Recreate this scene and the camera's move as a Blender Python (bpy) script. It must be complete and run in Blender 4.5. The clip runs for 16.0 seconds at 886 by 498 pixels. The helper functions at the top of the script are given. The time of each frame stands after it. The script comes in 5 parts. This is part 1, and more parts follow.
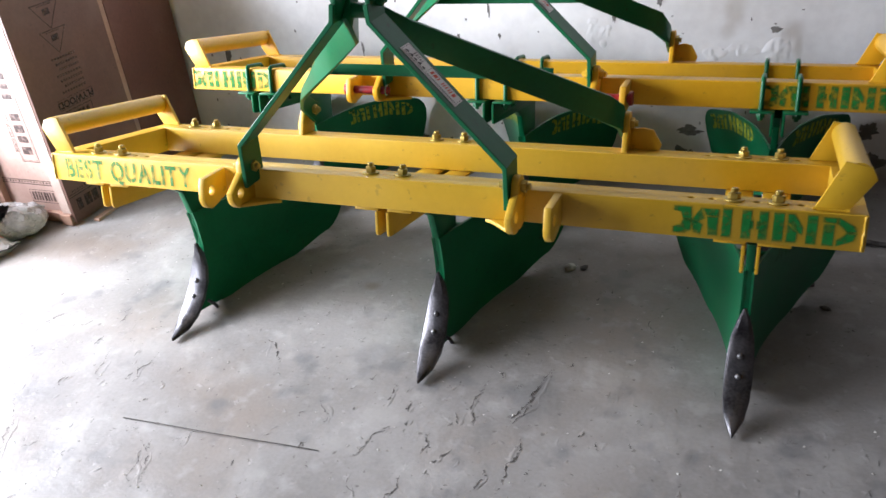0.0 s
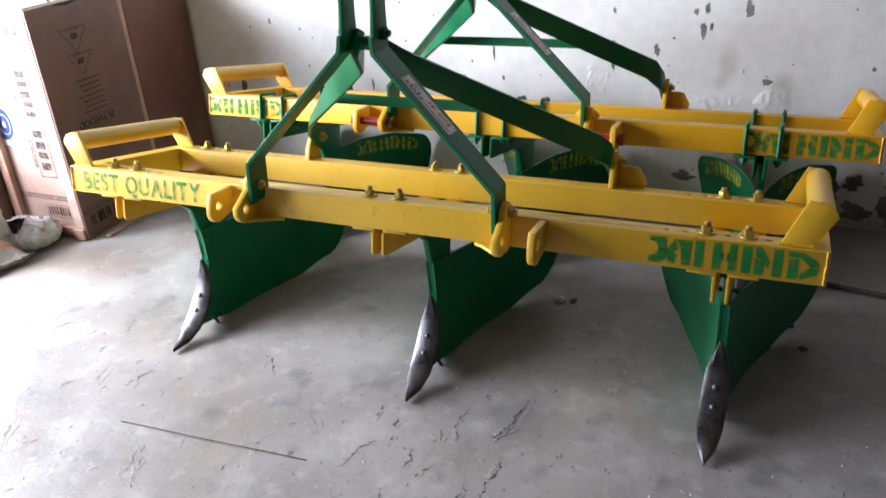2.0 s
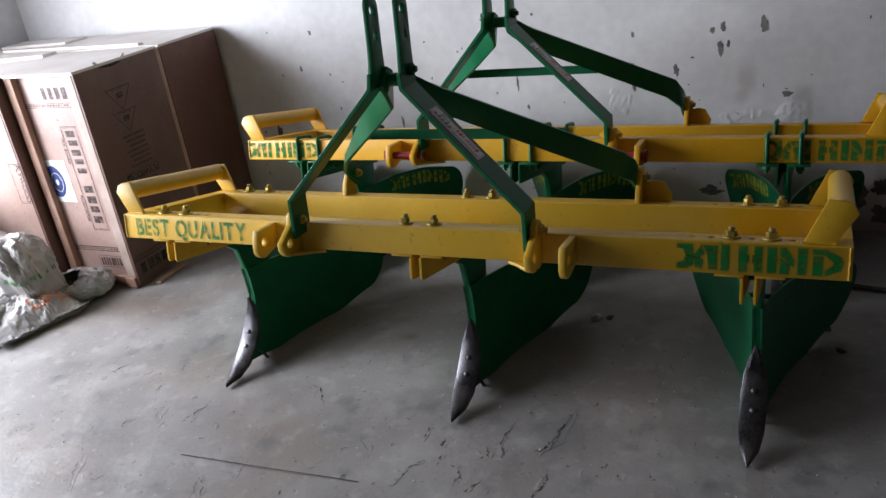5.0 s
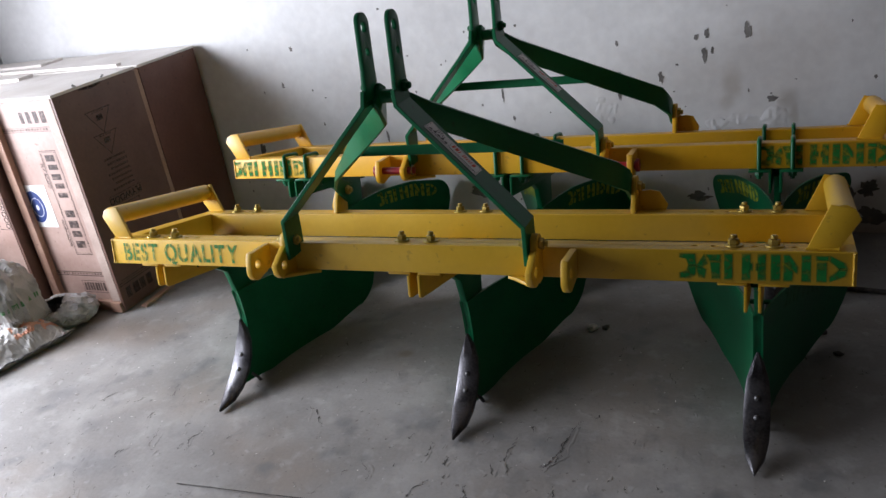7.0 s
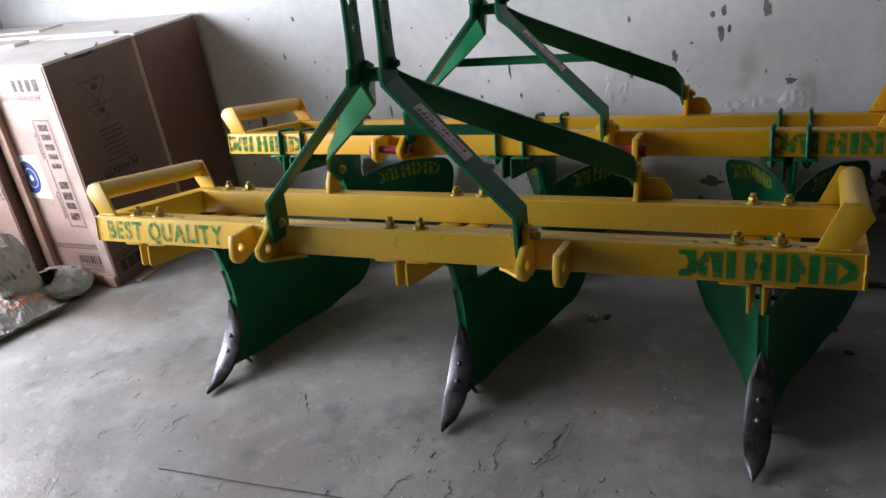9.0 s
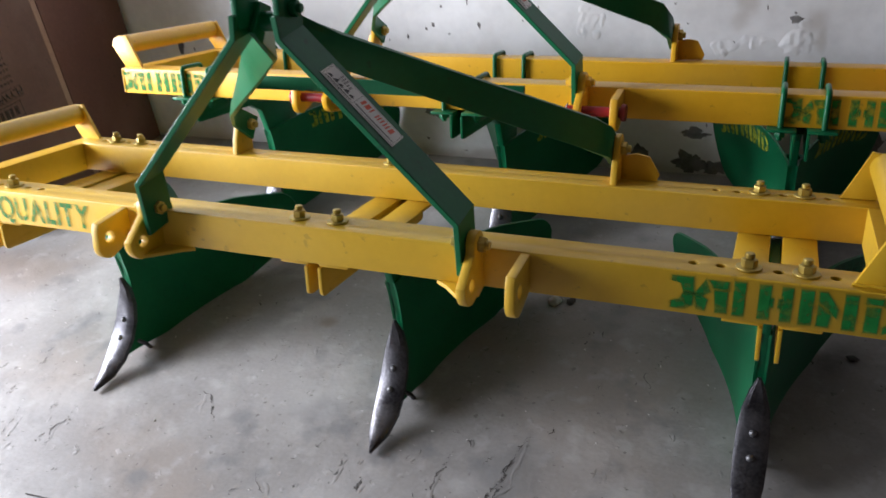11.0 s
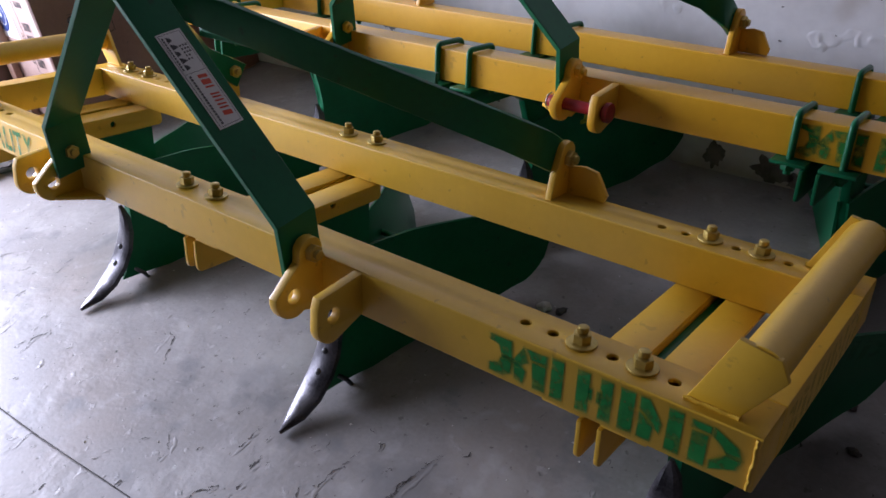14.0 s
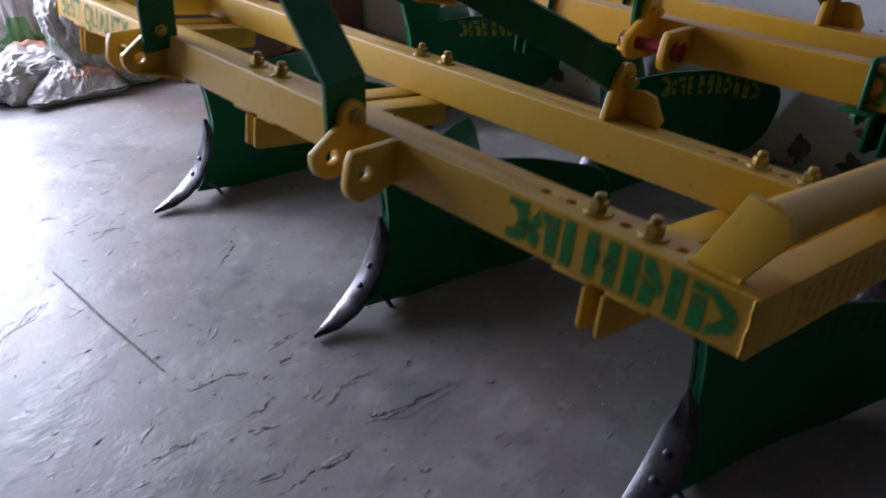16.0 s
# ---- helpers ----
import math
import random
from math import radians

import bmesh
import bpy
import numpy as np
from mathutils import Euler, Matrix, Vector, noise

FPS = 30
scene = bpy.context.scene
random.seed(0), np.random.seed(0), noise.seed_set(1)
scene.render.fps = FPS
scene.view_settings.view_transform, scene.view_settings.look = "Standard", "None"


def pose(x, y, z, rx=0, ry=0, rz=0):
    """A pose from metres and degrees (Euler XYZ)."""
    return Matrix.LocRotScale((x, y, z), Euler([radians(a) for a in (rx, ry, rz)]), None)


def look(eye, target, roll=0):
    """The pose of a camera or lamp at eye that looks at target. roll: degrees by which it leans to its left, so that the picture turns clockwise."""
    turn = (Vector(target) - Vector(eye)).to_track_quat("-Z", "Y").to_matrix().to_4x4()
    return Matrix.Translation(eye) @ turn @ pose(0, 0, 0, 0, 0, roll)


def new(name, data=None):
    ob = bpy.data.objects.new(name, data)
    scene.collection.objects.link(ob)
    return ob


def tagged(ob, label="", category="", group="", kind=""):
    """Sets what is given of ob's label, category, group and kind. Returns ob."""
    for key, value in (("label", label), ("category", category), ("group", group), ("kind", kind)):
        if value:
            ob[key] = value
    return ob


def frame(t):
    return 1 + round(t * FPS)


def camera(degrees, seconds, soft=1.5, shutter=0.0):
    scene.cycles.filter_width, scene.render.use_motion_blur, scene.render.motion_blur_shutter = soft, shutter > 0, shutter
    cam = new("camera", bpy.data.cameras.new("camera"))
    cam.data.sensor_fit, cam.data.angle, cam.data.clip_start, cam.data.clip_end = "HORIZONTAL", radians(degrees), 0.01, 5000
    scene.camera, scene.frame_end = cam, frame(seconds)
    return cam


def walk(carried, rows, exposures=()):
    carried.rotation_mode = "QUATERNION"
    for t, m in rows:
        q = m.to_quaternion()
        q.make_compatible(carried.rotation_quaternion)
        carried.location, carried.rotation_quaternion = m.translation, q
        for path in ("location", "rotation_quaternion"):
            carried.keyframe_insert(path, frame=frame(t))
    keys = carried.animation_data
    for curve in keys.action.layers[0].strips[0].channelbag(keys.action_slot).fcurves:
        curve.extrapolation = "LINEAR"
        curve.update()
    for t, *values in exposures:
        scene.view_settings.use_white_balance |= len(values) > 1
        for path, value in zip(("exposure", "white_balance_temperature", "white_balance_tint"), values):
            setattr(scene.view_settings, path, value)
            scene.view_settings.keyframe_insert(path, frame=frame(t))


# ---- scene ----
cam = camera(57.3, 16.0, shutter=0.5)
PATH = [
    (0, (0.88, -1.567, 1.485), (0.163, 0.008, 0.482), -6.7),
    (0.5, (0.946, -1.622, 1.497), (0.231, -0.031, 0.519), -5.6),
    (1, (0.964, -1.64, 1.495), (0.243, -0.048, 0.522), -5.1),
    (1.5, (0.967, -1.653, 1.486), (0.239, -0.065, 0.511), -5.0),
    (2, (0.965, -1.664, 1.486), (0.218, -0.046, 0.579), -4.2),
    (2.5, (0.973, -1.689, 1.493), (0.204, -0.049, 0.644), -3.9),
    (3, (0.98, -1.694, 1.489), (0.197, -0.056, 0.651), -4.2),
    (3.5, (0.988, -1.698, 1.492), (0.191, -0.063, 0.659), -5.5),
    (4, (1.016, -1.692, 1.491), (0.196, -0.065, 0.666), -7.1),
    (4.2, (1.019, -1.702, 1.488), (0.186, -0.08, 0.667), -7.6),
    (6.3, (0.952, -1.796, 1.503), (0.148, -0.15, 0.701), -10.2),
    (6.5, (0.943, -1.775, 1.509), (0.151, -0.122, 0.708), -10.1),
    (7, (0.95, -1.746, 1.501), (0.159, -0.092, 0.702), -9.7),
    (7.5, (0.962, -1.759, 1.502), (0.167, -0.107, 0.701), -9.6),
    (8, (0.966, -1.767, 1.505), (0.17, -0.119, 0.701), -9.5),
    (8.2, (0.976, -1.752, 1.509), (0.172, -0.11, 0.699), -9.6),
    (10.3, (0.908, -1.288, 1.447), (0.091, 0.274, 0.503), -7.5),
    (10.5, (0.867, -1.235, 1.46), (0.077, 0.331, 0.5), -7.2),
    (11, (0.839, -1.134, 1.448), (0.117, 0.393, 0.377), -7.4),
    (11.5, (0.879, -0.982, 1.451), (0.17, 0.506, 0.318), -7.3),
    (12, (0.878, -0.856, 1.445), (0.082, 0.571, 0.291), -7.5),
    (12.5, (0.884, -0.761, 1.452), (0.081, 0.648, 0.281), -7.3),
    (13, (1.052, -0.667, 1.447), (0.038, 0.612, 0.29), -7.4),
    (13.5, (1.207, -0.636, 1.424), (0.111, 0.581, 0.276), -8.2),
    (14, (1.235, -0.65, 1.387), (0.125, 0.555, 0.24), -7.6),
    (14.5, (1.189, -0.638, 1.358), (0.079, 0.567, 0.21), -7.2),
    (15, (1.269, -0.6, 1.307), (0.172, 0.604, 0.146), -6.6),
    (15.5, (1.392, -0.598, 1.261), (0.109, 0.495, 0.184), -3.1),
    (16, (1.386, -0.701, 1.194), (0.093, 0.385, 0.122), -3.5),
]
EXPOSURES = [(0, 0.81, 6500, 10), (1.5, 0.78, 6500, 10), (2, 0.73, 6500, 10), (2.5, 0.42, 6500, 10), (3, -0.12, 6500, 10), (3.5, -0.38, 6500, 10), (4.2, -0.46, 6500, 10), (6.3, -0.44, 6500, 10), (8.2, -0.46, 6500, 10), (10.3, 0.05, 6500, 10), (10.5, 0.12, 6500, 10), (11, 0.42, 6500, 10), (11.5, 0.54, 6500, 10), (12.5, 0.36, 6500, 10), (13, 0.25, 6500, 10), (13.5, -0.07, 6050, 18), (14, 0.02, 5990, 21), (14.5, 0.21, 6140, 16), (15, 0.39, 6270, 11), (15.5, -0.18, 6060, 16), (16, -0.52, 5920, 21)]
walk(cam, [(t, look(eye, target, roll)) for t, eye, target, roll in PATH], EXPOSURES)


# ---- light ----
world = bpy.data.worlds.new("sky")
scene.world = world
world.use_nodes = True
wn = world.node_tree
sky = wn.nodes.new("ShaderNodeTexSky")
sky.sky_type = "NISHITA"
sky.sun_disc = False
sky.sun_elevation, sky.sun_rotation = radians(48), radians(-120)
wn.links.new(sky.outputs[0], wn.nodes["Background"].inputs[0])
wn.nodes["Background"].inputs[1].default_value = 0.03


def area(name, m, sx, sy, watts, colour):
    d = bpy.data.lights.new(name, "AREA")
    d.shape, d.size, d.size_y, d.energy, d.color = "RECTANGLE", sx, sy, watts, colour
    ob = new(name, d)
    ob.matrix_world = m
    return ob


# daylight that falls through the open gateway in the west wall
GATE_X, GATE_S, GATE_N, GATE_H = -3.17, -2.65, 0.18, 2.55
area("gateway_daylight", look(Vector((GATE_X - 0.06, -1.30, 1.55)), Vector((0, 0.0, 0.20))), 1.90, 1.40, 118.0, (0.86, 0.893, 1.0))
area("bright_yard_light", look(Vector((GATE_X - 0.03, -0.24, 1.20)), Vector((0, -0.2, 0.10))), 0.80, 1.30, 175.0, (0.86, 0.893, 1.0))


# ---- materials ----
def material(name, low, high, rough=0.5, metal=0.0, scale=6.0, fine=90.0, bump=0.15, spread=0.12, coat=0.0, specular=0.5, detail=6.0):
    """Painted or raw surface: two colours blended by coarse and fine noise, uneven gloss, fine relief."""
    m = bpy.data.materials.new(name)
    m.use_nodes = True
    t = m.node_tree
    n, l = t.nodes, t.links
    bsdf = n["Principled BSDF"]
    where = n.new("ShaderNodeTexCoord")
    coarse, grain = n.new("ShaderNodeTexNoise"), n.new("ShaderNodeTexNoise")
    coarse.inputs["Scale"].default_value, coarse.inputs["Detail"].default_value = scale, detail
    grain.inputs["Scale"].default_value, grain.inputs["Detail"].default_value = fine, 4.0
    for tex in (coarse, grain):
        l.new(where.outputs["Object"], tex.inputs["Vector"])
    add = n.new("ShaderNodeMath")
    add.operation = "MULTIPLY_ADD"
    add.inputs[1].default_value = 0.35
    l.new(grain.outputs["Fac"], add.inputs[0])
    l.new(coarse.outputs["Fac"], add.inputs[2])
    ramp = n.new("ShaderNodeValToRGB")
    ramp.color_ramp.elements[0].position, ramp.color_ramp.elements[1].position = 0.52, 0.84
    ramp.color_ramp.elements[0].color, ramp.color_ramp.elements[1].color = (*low, 1), (*high, 1)
    l.new(add.outputs[0], ramp.inputs[0])
    l.new(ramp.outputs[0], bsdf.inputs["Base Color"])
    gloss = n.new("ShaderNodeMapRange")
    gloss.inputs["To Min"].default_value, gloss.inputs["To Max"].default_value = max(0.03, rough - spread), rough + spread
    l.new(coarse.outputs["Fac"], gloss.inputs["Value"])
    l.new(gloss.outputs[0], bsdf.inputs["Roughness"])
    bsdf.inputs["Metallic"].default_value = metal
    bsdf.inputs["Coat Weight"].default_value = coat
    bsdf.inputs["Specular IOR Level"].default_value = specular
    if bump:
        b = n.new("ShaderNodeBump")
        b.inputs["Strength"].default_value, b.inputs["Distance"].default_value = bump, 0.004
        l.new(add.outputs[0], b.inputs["Height"])
        l.new(b.outputs[0], bsdf.inputs["Normal"])
    return m


YELLOW = material("yellow_enamel", (0.65, 0.385, 0.014), (0.73, 0.445, 0.022), 0.43, 0, 5, 60, 0.05, 0.08, 0.0, 0.62)
AMBER = material("amber_enamel", (0.74, 0.385, 0.011), (0.81, 0.440, 0.016), 0.40, 0, 5, 60, 0.05, 0.08, 0.0, 0.55)
GREEN = material("green_enamel", (0.002, 0.100, 0.038), (0.004, 0.132, 0.050), 0.36, 0, 5, 70, 0.04, 0.08, 0.0, 0.27)


def sprayed(m, thin, full, scale=55.0):
    """Lets the coat below show through a thinly sprayed paint."""
    t = m.node_tree
    where, tex, ramp = t.nodes.new("ShaderNodeTexCoord"), t.nodes.new("ShaderNodeTexNoise"), t.nodes.new("ShaderNodeMapRange")
    tex.inputs["Scale"].default_value, tex.inputs["Detail"].default_value = scale, 6.0
    ramp.inputs["From Min"].default_value, ramp.inputs["From Max"].default_value = 0.32, 0.52
    ramp.inputs["To Min"].default_value, ramp.inputs["To Max"].default_value = thin, full
    t.links.new(where.outputs["Object"], tex.inputs["Vector"])
    t.links.new(tex.outputs["Fac"], ramp.inputs["Value"])
    t.links.new(ramp.outputs[0], t.nodes["Principled BSDF"].inputs["Alpha"])
    return m


STENCIL = sprayed(material("green_stencil_paint", (0.006, 0.20, 0.055), (0.014, 0.27, 0.080), 0.65, 0, 40, 150, 0.1, 0.1, 0.0, 0.2), 0.24, 0.80)
FADED = sprayed(material("faded_lime_stencil", (0.10, 0.22, 0.03), (0.18, 0.30, 0.04), 0.65, 0, 40, 150, 0.1, 0.1, 0.0, 0.2), 0.0, 0.24, 70.0)


def soft_edged(m):
    """Thins a sprayed paint by its own coat thickness, so that blocks fade out at their rims."""
    t = m.node_tree
    coat, mul = t.nodes.new("ShaderNodeAttribute"), t.nodes.new("ShaderNodeMath")
    coat.attribute_name = "coat"
    mul.operation = "MULTIPLY"
    alpha = t.nodes["Principled BSDF"].inputs["Alpha"]
    t.links.new(alpha.links[0].from_socket, mul.inputs[0])
    t.links.new(coat.outputs["Fac"], mul.inputs[1])
    t.links.new(mul.outputs[0], alpha)
    return m


SPRAY = soft_edged(sprayed(material("soft_green_stencil_paint", (0.005, 0.145, 0.026), (0.012, 0.20, 0.040), 0.65, 0, 40, 150, 0.1, 0.1, 0.0, 0.2), 0.6, 0.97))
THINSPRAY = soft_edged(sprayed(material("worn_green_stencil_paint", (0.010, 0.155, 0.024), (0.020, 0.21, 0.038), 0.65, 0, 40, 150, 0.1, 0.1, 0.0, 0.2), 0.25, 0.86))
LIME = sprayed(material("lime_stencil_paint", (0.26, 0.31, 0.02), (0.42, 0.44, 0.035), 0.6, 0, 40, 150, 0.1), 0.35, 0.95)
IRON = material("black_share_steel", (0.024, 0.023, 0.027), (0.13, 0.127, 0.136), 0.33, 0.75, 10, 140, 0.35, 0.10)
STEEL = material("worn_rivet_steel", (0.10, 0.10, 0.105), (0.20, 0.20, 0.205), 0.42, 0.6, 20, 140, 0.2, 0.1)
BRASSY = material("yellow_zinc", (0.36, 0.25, 0.05), (0.50, 0.37, 0.085), 0.40, 0.45, 30, 200, 0.1)
RED = material("red_pin_paint", (0.25, 0.012, 0.018), (0.36, 0.02, 0.03), 0.42, 0, 25, 120, 0.1)
CHROME = material("bright_zinc", (0.6, 0.6, 0.58), (0.75, 0.74, 0.7), 0.25, 0.9, 20, 100, 0.05)
LABEL = material("white_label", (0.68, 0.68, 0.66), (0.76, 0.76, 0.74), 0.4, 0, 20, 200, 0.03)
INK = material("black_label_ink", (0.03, 0.03, 0.03), (0.09, 0.09, 0.09), 0.6, 0, 60, 200, 0.0)
REDINK = material("red_label_ink", (0.6, 0.06, 0.02), (0.68, 0.10, 0.04), 0.5, 0, 60, 200, 0.0)
PANEL = material("red_brown_board", (0.115, 0.045, 0.031), (0.155, 0.066, 0.046), 0.55, 0, 3, 60, 0.12)
# crate sides darker, fronts paler: their shade and light are put into the colour
FACE = material("shaded_brown_board", (0.11, 0.056, 0.042), (0.15, 0.078, 0.060), 0.5, 0, 3, 60, 0.12)
PALE = material("lit_pink_board", (0.30, 0.195, 0.162), (0.39, 0.272, 0.230), 0.5, 0, 4, 60, 0.12)
BATTEN = material("raw_wood_batten", (0.30, 0.17, 0.12), (0.40, 0.25, 0.18), 0.65, 0, 12, 120, 0.3)
# whitened tops and strips: light on upward faces is painted into this colour
TOPBOARD = material("lit_board_top", (0.70, 0.64, 0.59), (0.82, 0.77, 0.73), 0.55, 0, 5, 80, 0.1)
PALEWOOD = material("pale_pink_batten", (0.34, 0.25, 0.208), (0.46, 0.355, 0.305), 0.65, 0, 8, 120, 0.25)
BROWNINK = sprayed(material("dark_brown_print", (0.026, 0.017, 0.015), (0.060, 0.037, 0.032), 0.6, 0, 60, 160, 0.0), 0.40, 0.78)
BLUE = material("blue_label_ink", (0.012, 0.03, 0.13), (0.02, 0.045, 0.19), 0.45, 0, 30, 120, 0.0)
SACK = material("white_woven_sack", (0.31, 0.298, 0.285), (0.46, 0.447, 0.43), 0.5, 0, 9, 300, 0.3)
SACKGREEN = material("green_sack_print", (0.05, 0.17, 0.06), (0.12, 0.28, 0.10), 0.55, 0, 9, 200, 0.1)
SACKORANGE = material("orange_sack_print", (0.48, 0.20, 0.12), (0.58, 0.32, 0.22), 0.55, 0, 25, 200, 0.1)
FILM = material("grey_plastic_film", (0.30, 0.30, 0.30), (0.47, 0.475, 0.475), 0.25, 0, 9, 80, 0.2)
TUB = material("red_plastic_tub", (0.30, 0.03, 0.035), (0.40, 0.05, 0.05), 0.4, 0, 9, 80, 0.1)
STONE = material("pale_rubble", (0.45, 0.43, 0.40), (0.6, 0.58, 0.54), 0.8, 0, 40, 200, 0.4)
SOIL = material("dark_debris", (0.045, 0.04, 0.036), (0.10, 0.092, 0.085), 0.9, 0, 50, 200, 0.3)
# for the unseen walls: dark and warm to hold down bounced light
SHADE = material("unseen_dark_wall", (0.085, 0.060, 0.045), (0.13, 0.092, 0.068), 0.85, 0, 2, 40, 0.3)

# for the unseen ceiling, darkened so that less light bounces to the floor
CEILING = material("unseen_dark_ceiling", (0.085, 0.074, 0.064), (0.12, 0.105, 0.092), 0.85, 0, 2, 40, 0.3)


def weathered(m, spots, spot_amount, dust, dust_amount):
    """Small chipped spots and a thin uneven film of dust over a paint."""
    t = m.node_tree
    n, l = t.nodes, t.links
    bsdf, where = n["Principled BSDF"], n.new("ShaderNodeTexCoord")
    under = bsdf.inputs["Base Color"].links[0].from_socket
    for scale, low, high, amount, colour in ((3.4, 0.46, 0.72, dust_amount, dust), (46.0, 0.655, 0.70, spot_amount, spots), (13.0, 0.62, 0.74, spot_amount * 0.16, spots)):
        tex, ramp, mix = n.new("ShaderNodeTexNoise"), n.new("ShaderNodeMapRange"), n.new("ShaderNodeMixRGB")
        tex.inputs["Scale"].default_value, tex.inputs["Detail"].default_value = scale, 10.0
        ramp.inputs["From Min"].default_value, ramp.inputs["From Max"].default_value, ramp.inputs["To Max"].default_value = low, high, amount
        mix.inputs["Color2"].default_value = (*colour, 1)
        l.new(where.outputs["Object"], tex.inputs["Vector"])
        l.new(tex.outputs["Fac"], ramp.inputs["Value"])
        l.new(ramp.outputs[0], mix.inputs["Fac"])
        l.new(under, mix.inputs["Color1"])
        under = mix.outputs[0]
    l.new(under, bsdf.inputs["Base Color"])


weathered(YELLOW, (0.24, 0.13, 0.02), 0.32, (0.56, 0.40, 0.12), 0.20)
weathered(AMBER, (0.28, 0.13, 0.02), 0.3, (0.60, 0.38, 0.09), 0.18)
weathered(GREEN, (0.02, 0.03, 0.022), 0.4, (0.05, 0.13, 0.08), 0.12)
weathered(PANEL, (0.05, 0.025, 0.018), 0.5, (0.24, 0.15, 0.12), 0.35)
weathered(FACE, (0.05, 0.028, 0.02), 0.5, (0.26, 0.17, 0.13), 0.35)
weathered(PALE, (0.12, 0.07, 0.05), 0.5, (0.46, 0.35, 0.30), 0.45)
weathered(BATTEN, (0.10, 0.055, 0.04), 0.5, (0.45, 0.33, 0.26), 0.4)


def floor_material():
    """Worn warm-grey cement: blotches, dusty scuffs, bluish smudges and shallow spalled chips."""
    m = material("worn_cement", (0.200, 0.190, 0.181), (0.270, 0.259, 0.249), 0.47, 0, 2.6, 90, 0.32, 0.17, 0.0, 0.42, 9.0)
    t = m.node_tree
    n, l = t.nodes, t.links
    bsdf = n["Principled BSDF"]
    where = n.new("ShaderNodeTexCoord")

    def speck(scale, detail, low, high, amount, shift):
        move = n.new("ShaderNodeMapping")
        move.inputs["Location"].default_value = (shift, -shift, 0)
        tex, ramp, mul = n.new("ShaderNodeTexNoise"), n.new("ShaderNodeMapRange"), n.new("ShaderNodeMath")
        tex.inputs["Scale"].default_value, tex.inputs["Detail"].default_value = scale, detail
        ramp.inputs["From Min"].default_value, ramp.inputs["From Max"].default_value = low, high
        mul.operation, mul.inputs[1].default_value = "MULTIPLY", amount
        l.new(where.outputs["Object"], move.inputs[0])
        l.new(move.outputs[0], tex.inputs["Vector"])
        l.new(tex.outputs["Fac"], ramp.inputs["Value"])
        l.new(ramp.outputs[0], mul.inputs[0])
        return mul.outputs[0]

    def layer(under, fac, colour):
        mix = n.new("ShaderNodeMixRGB")
        mix.inputs["Color2"].default_value = (*colour, 1)
        l.new(under, mix.inputs["Color1"])
        l.new(fac, mix.inputs["Fac"])
        return mix.outputs[0]

    dust = speck(5.0, 12, 0.48, 0.74, 0.75, 1.7)
    smudge = speck(7.5, 12, 0.57, 0.70, 0.6, 5.2)
    warm = speck(2.1, 10, 0.50, 0.72, 0.55, 12.6)
    scuff = speck(13.0, 14, 0.56, 0.70, 0.45, 7.1)
    chips = speck(22.0, 12, 0.645, 0.70, 1.0, 9.4)
    faint = speck(22.0, 12, 0.645, 0.70, 0.35, 9.4)
    pits = speck(48.0, 6, 0.66, 0.70, 0.7, 3.3)
    c = layer(bsdf.inputs["Base Color"].links[0].from_socket, dust, (0.34, 0.33, 0.317))
    c = layer(c, warm, (0.235, 0.190, 0.155))
    c = layer(c, scuff, (0.37, 0.36, 0.35))
    c = layer(c, smudge, (0.125, 0.127, 0.135))
    c = layer(c, faint, (0.38, 0.37, 0.36))
    c = layer(c, pits, (0.11, 0.10, 0.09))
    l.new(c, bsdf.inputs["Base Color"])
    height = n.new("ShaderNodeMath")
    height.operation = "SUBTRACT"
    l.new(chips, height.inputs[0])
    l.new(pits, height.inputs[1])
    bump = n.new("ShaderNodeBump")
    bump.inputs["Strength"].default_value, bump.inputs["Distance"].default_value = 0.35, 0.0015
    l.new(height.outputs[0], bump.inputs["Height"])
    l.new(bsdf.inputs["Normal"].links[0].from_socket, bump.inputs["Normal"])
    wave = n.new("ShaderNodeBump")
    wave.inputs["Strength"].default_value, wave.inputs["Distance"].default_value = 0.35, 0.01
    l.new(dust, wave.inputs["Height"])
    l.new(bump.outputs[0], wave.inputs["Normal"])
    l.new(wave.outputs[0], bsdf.inputs["Normal"])
    return m


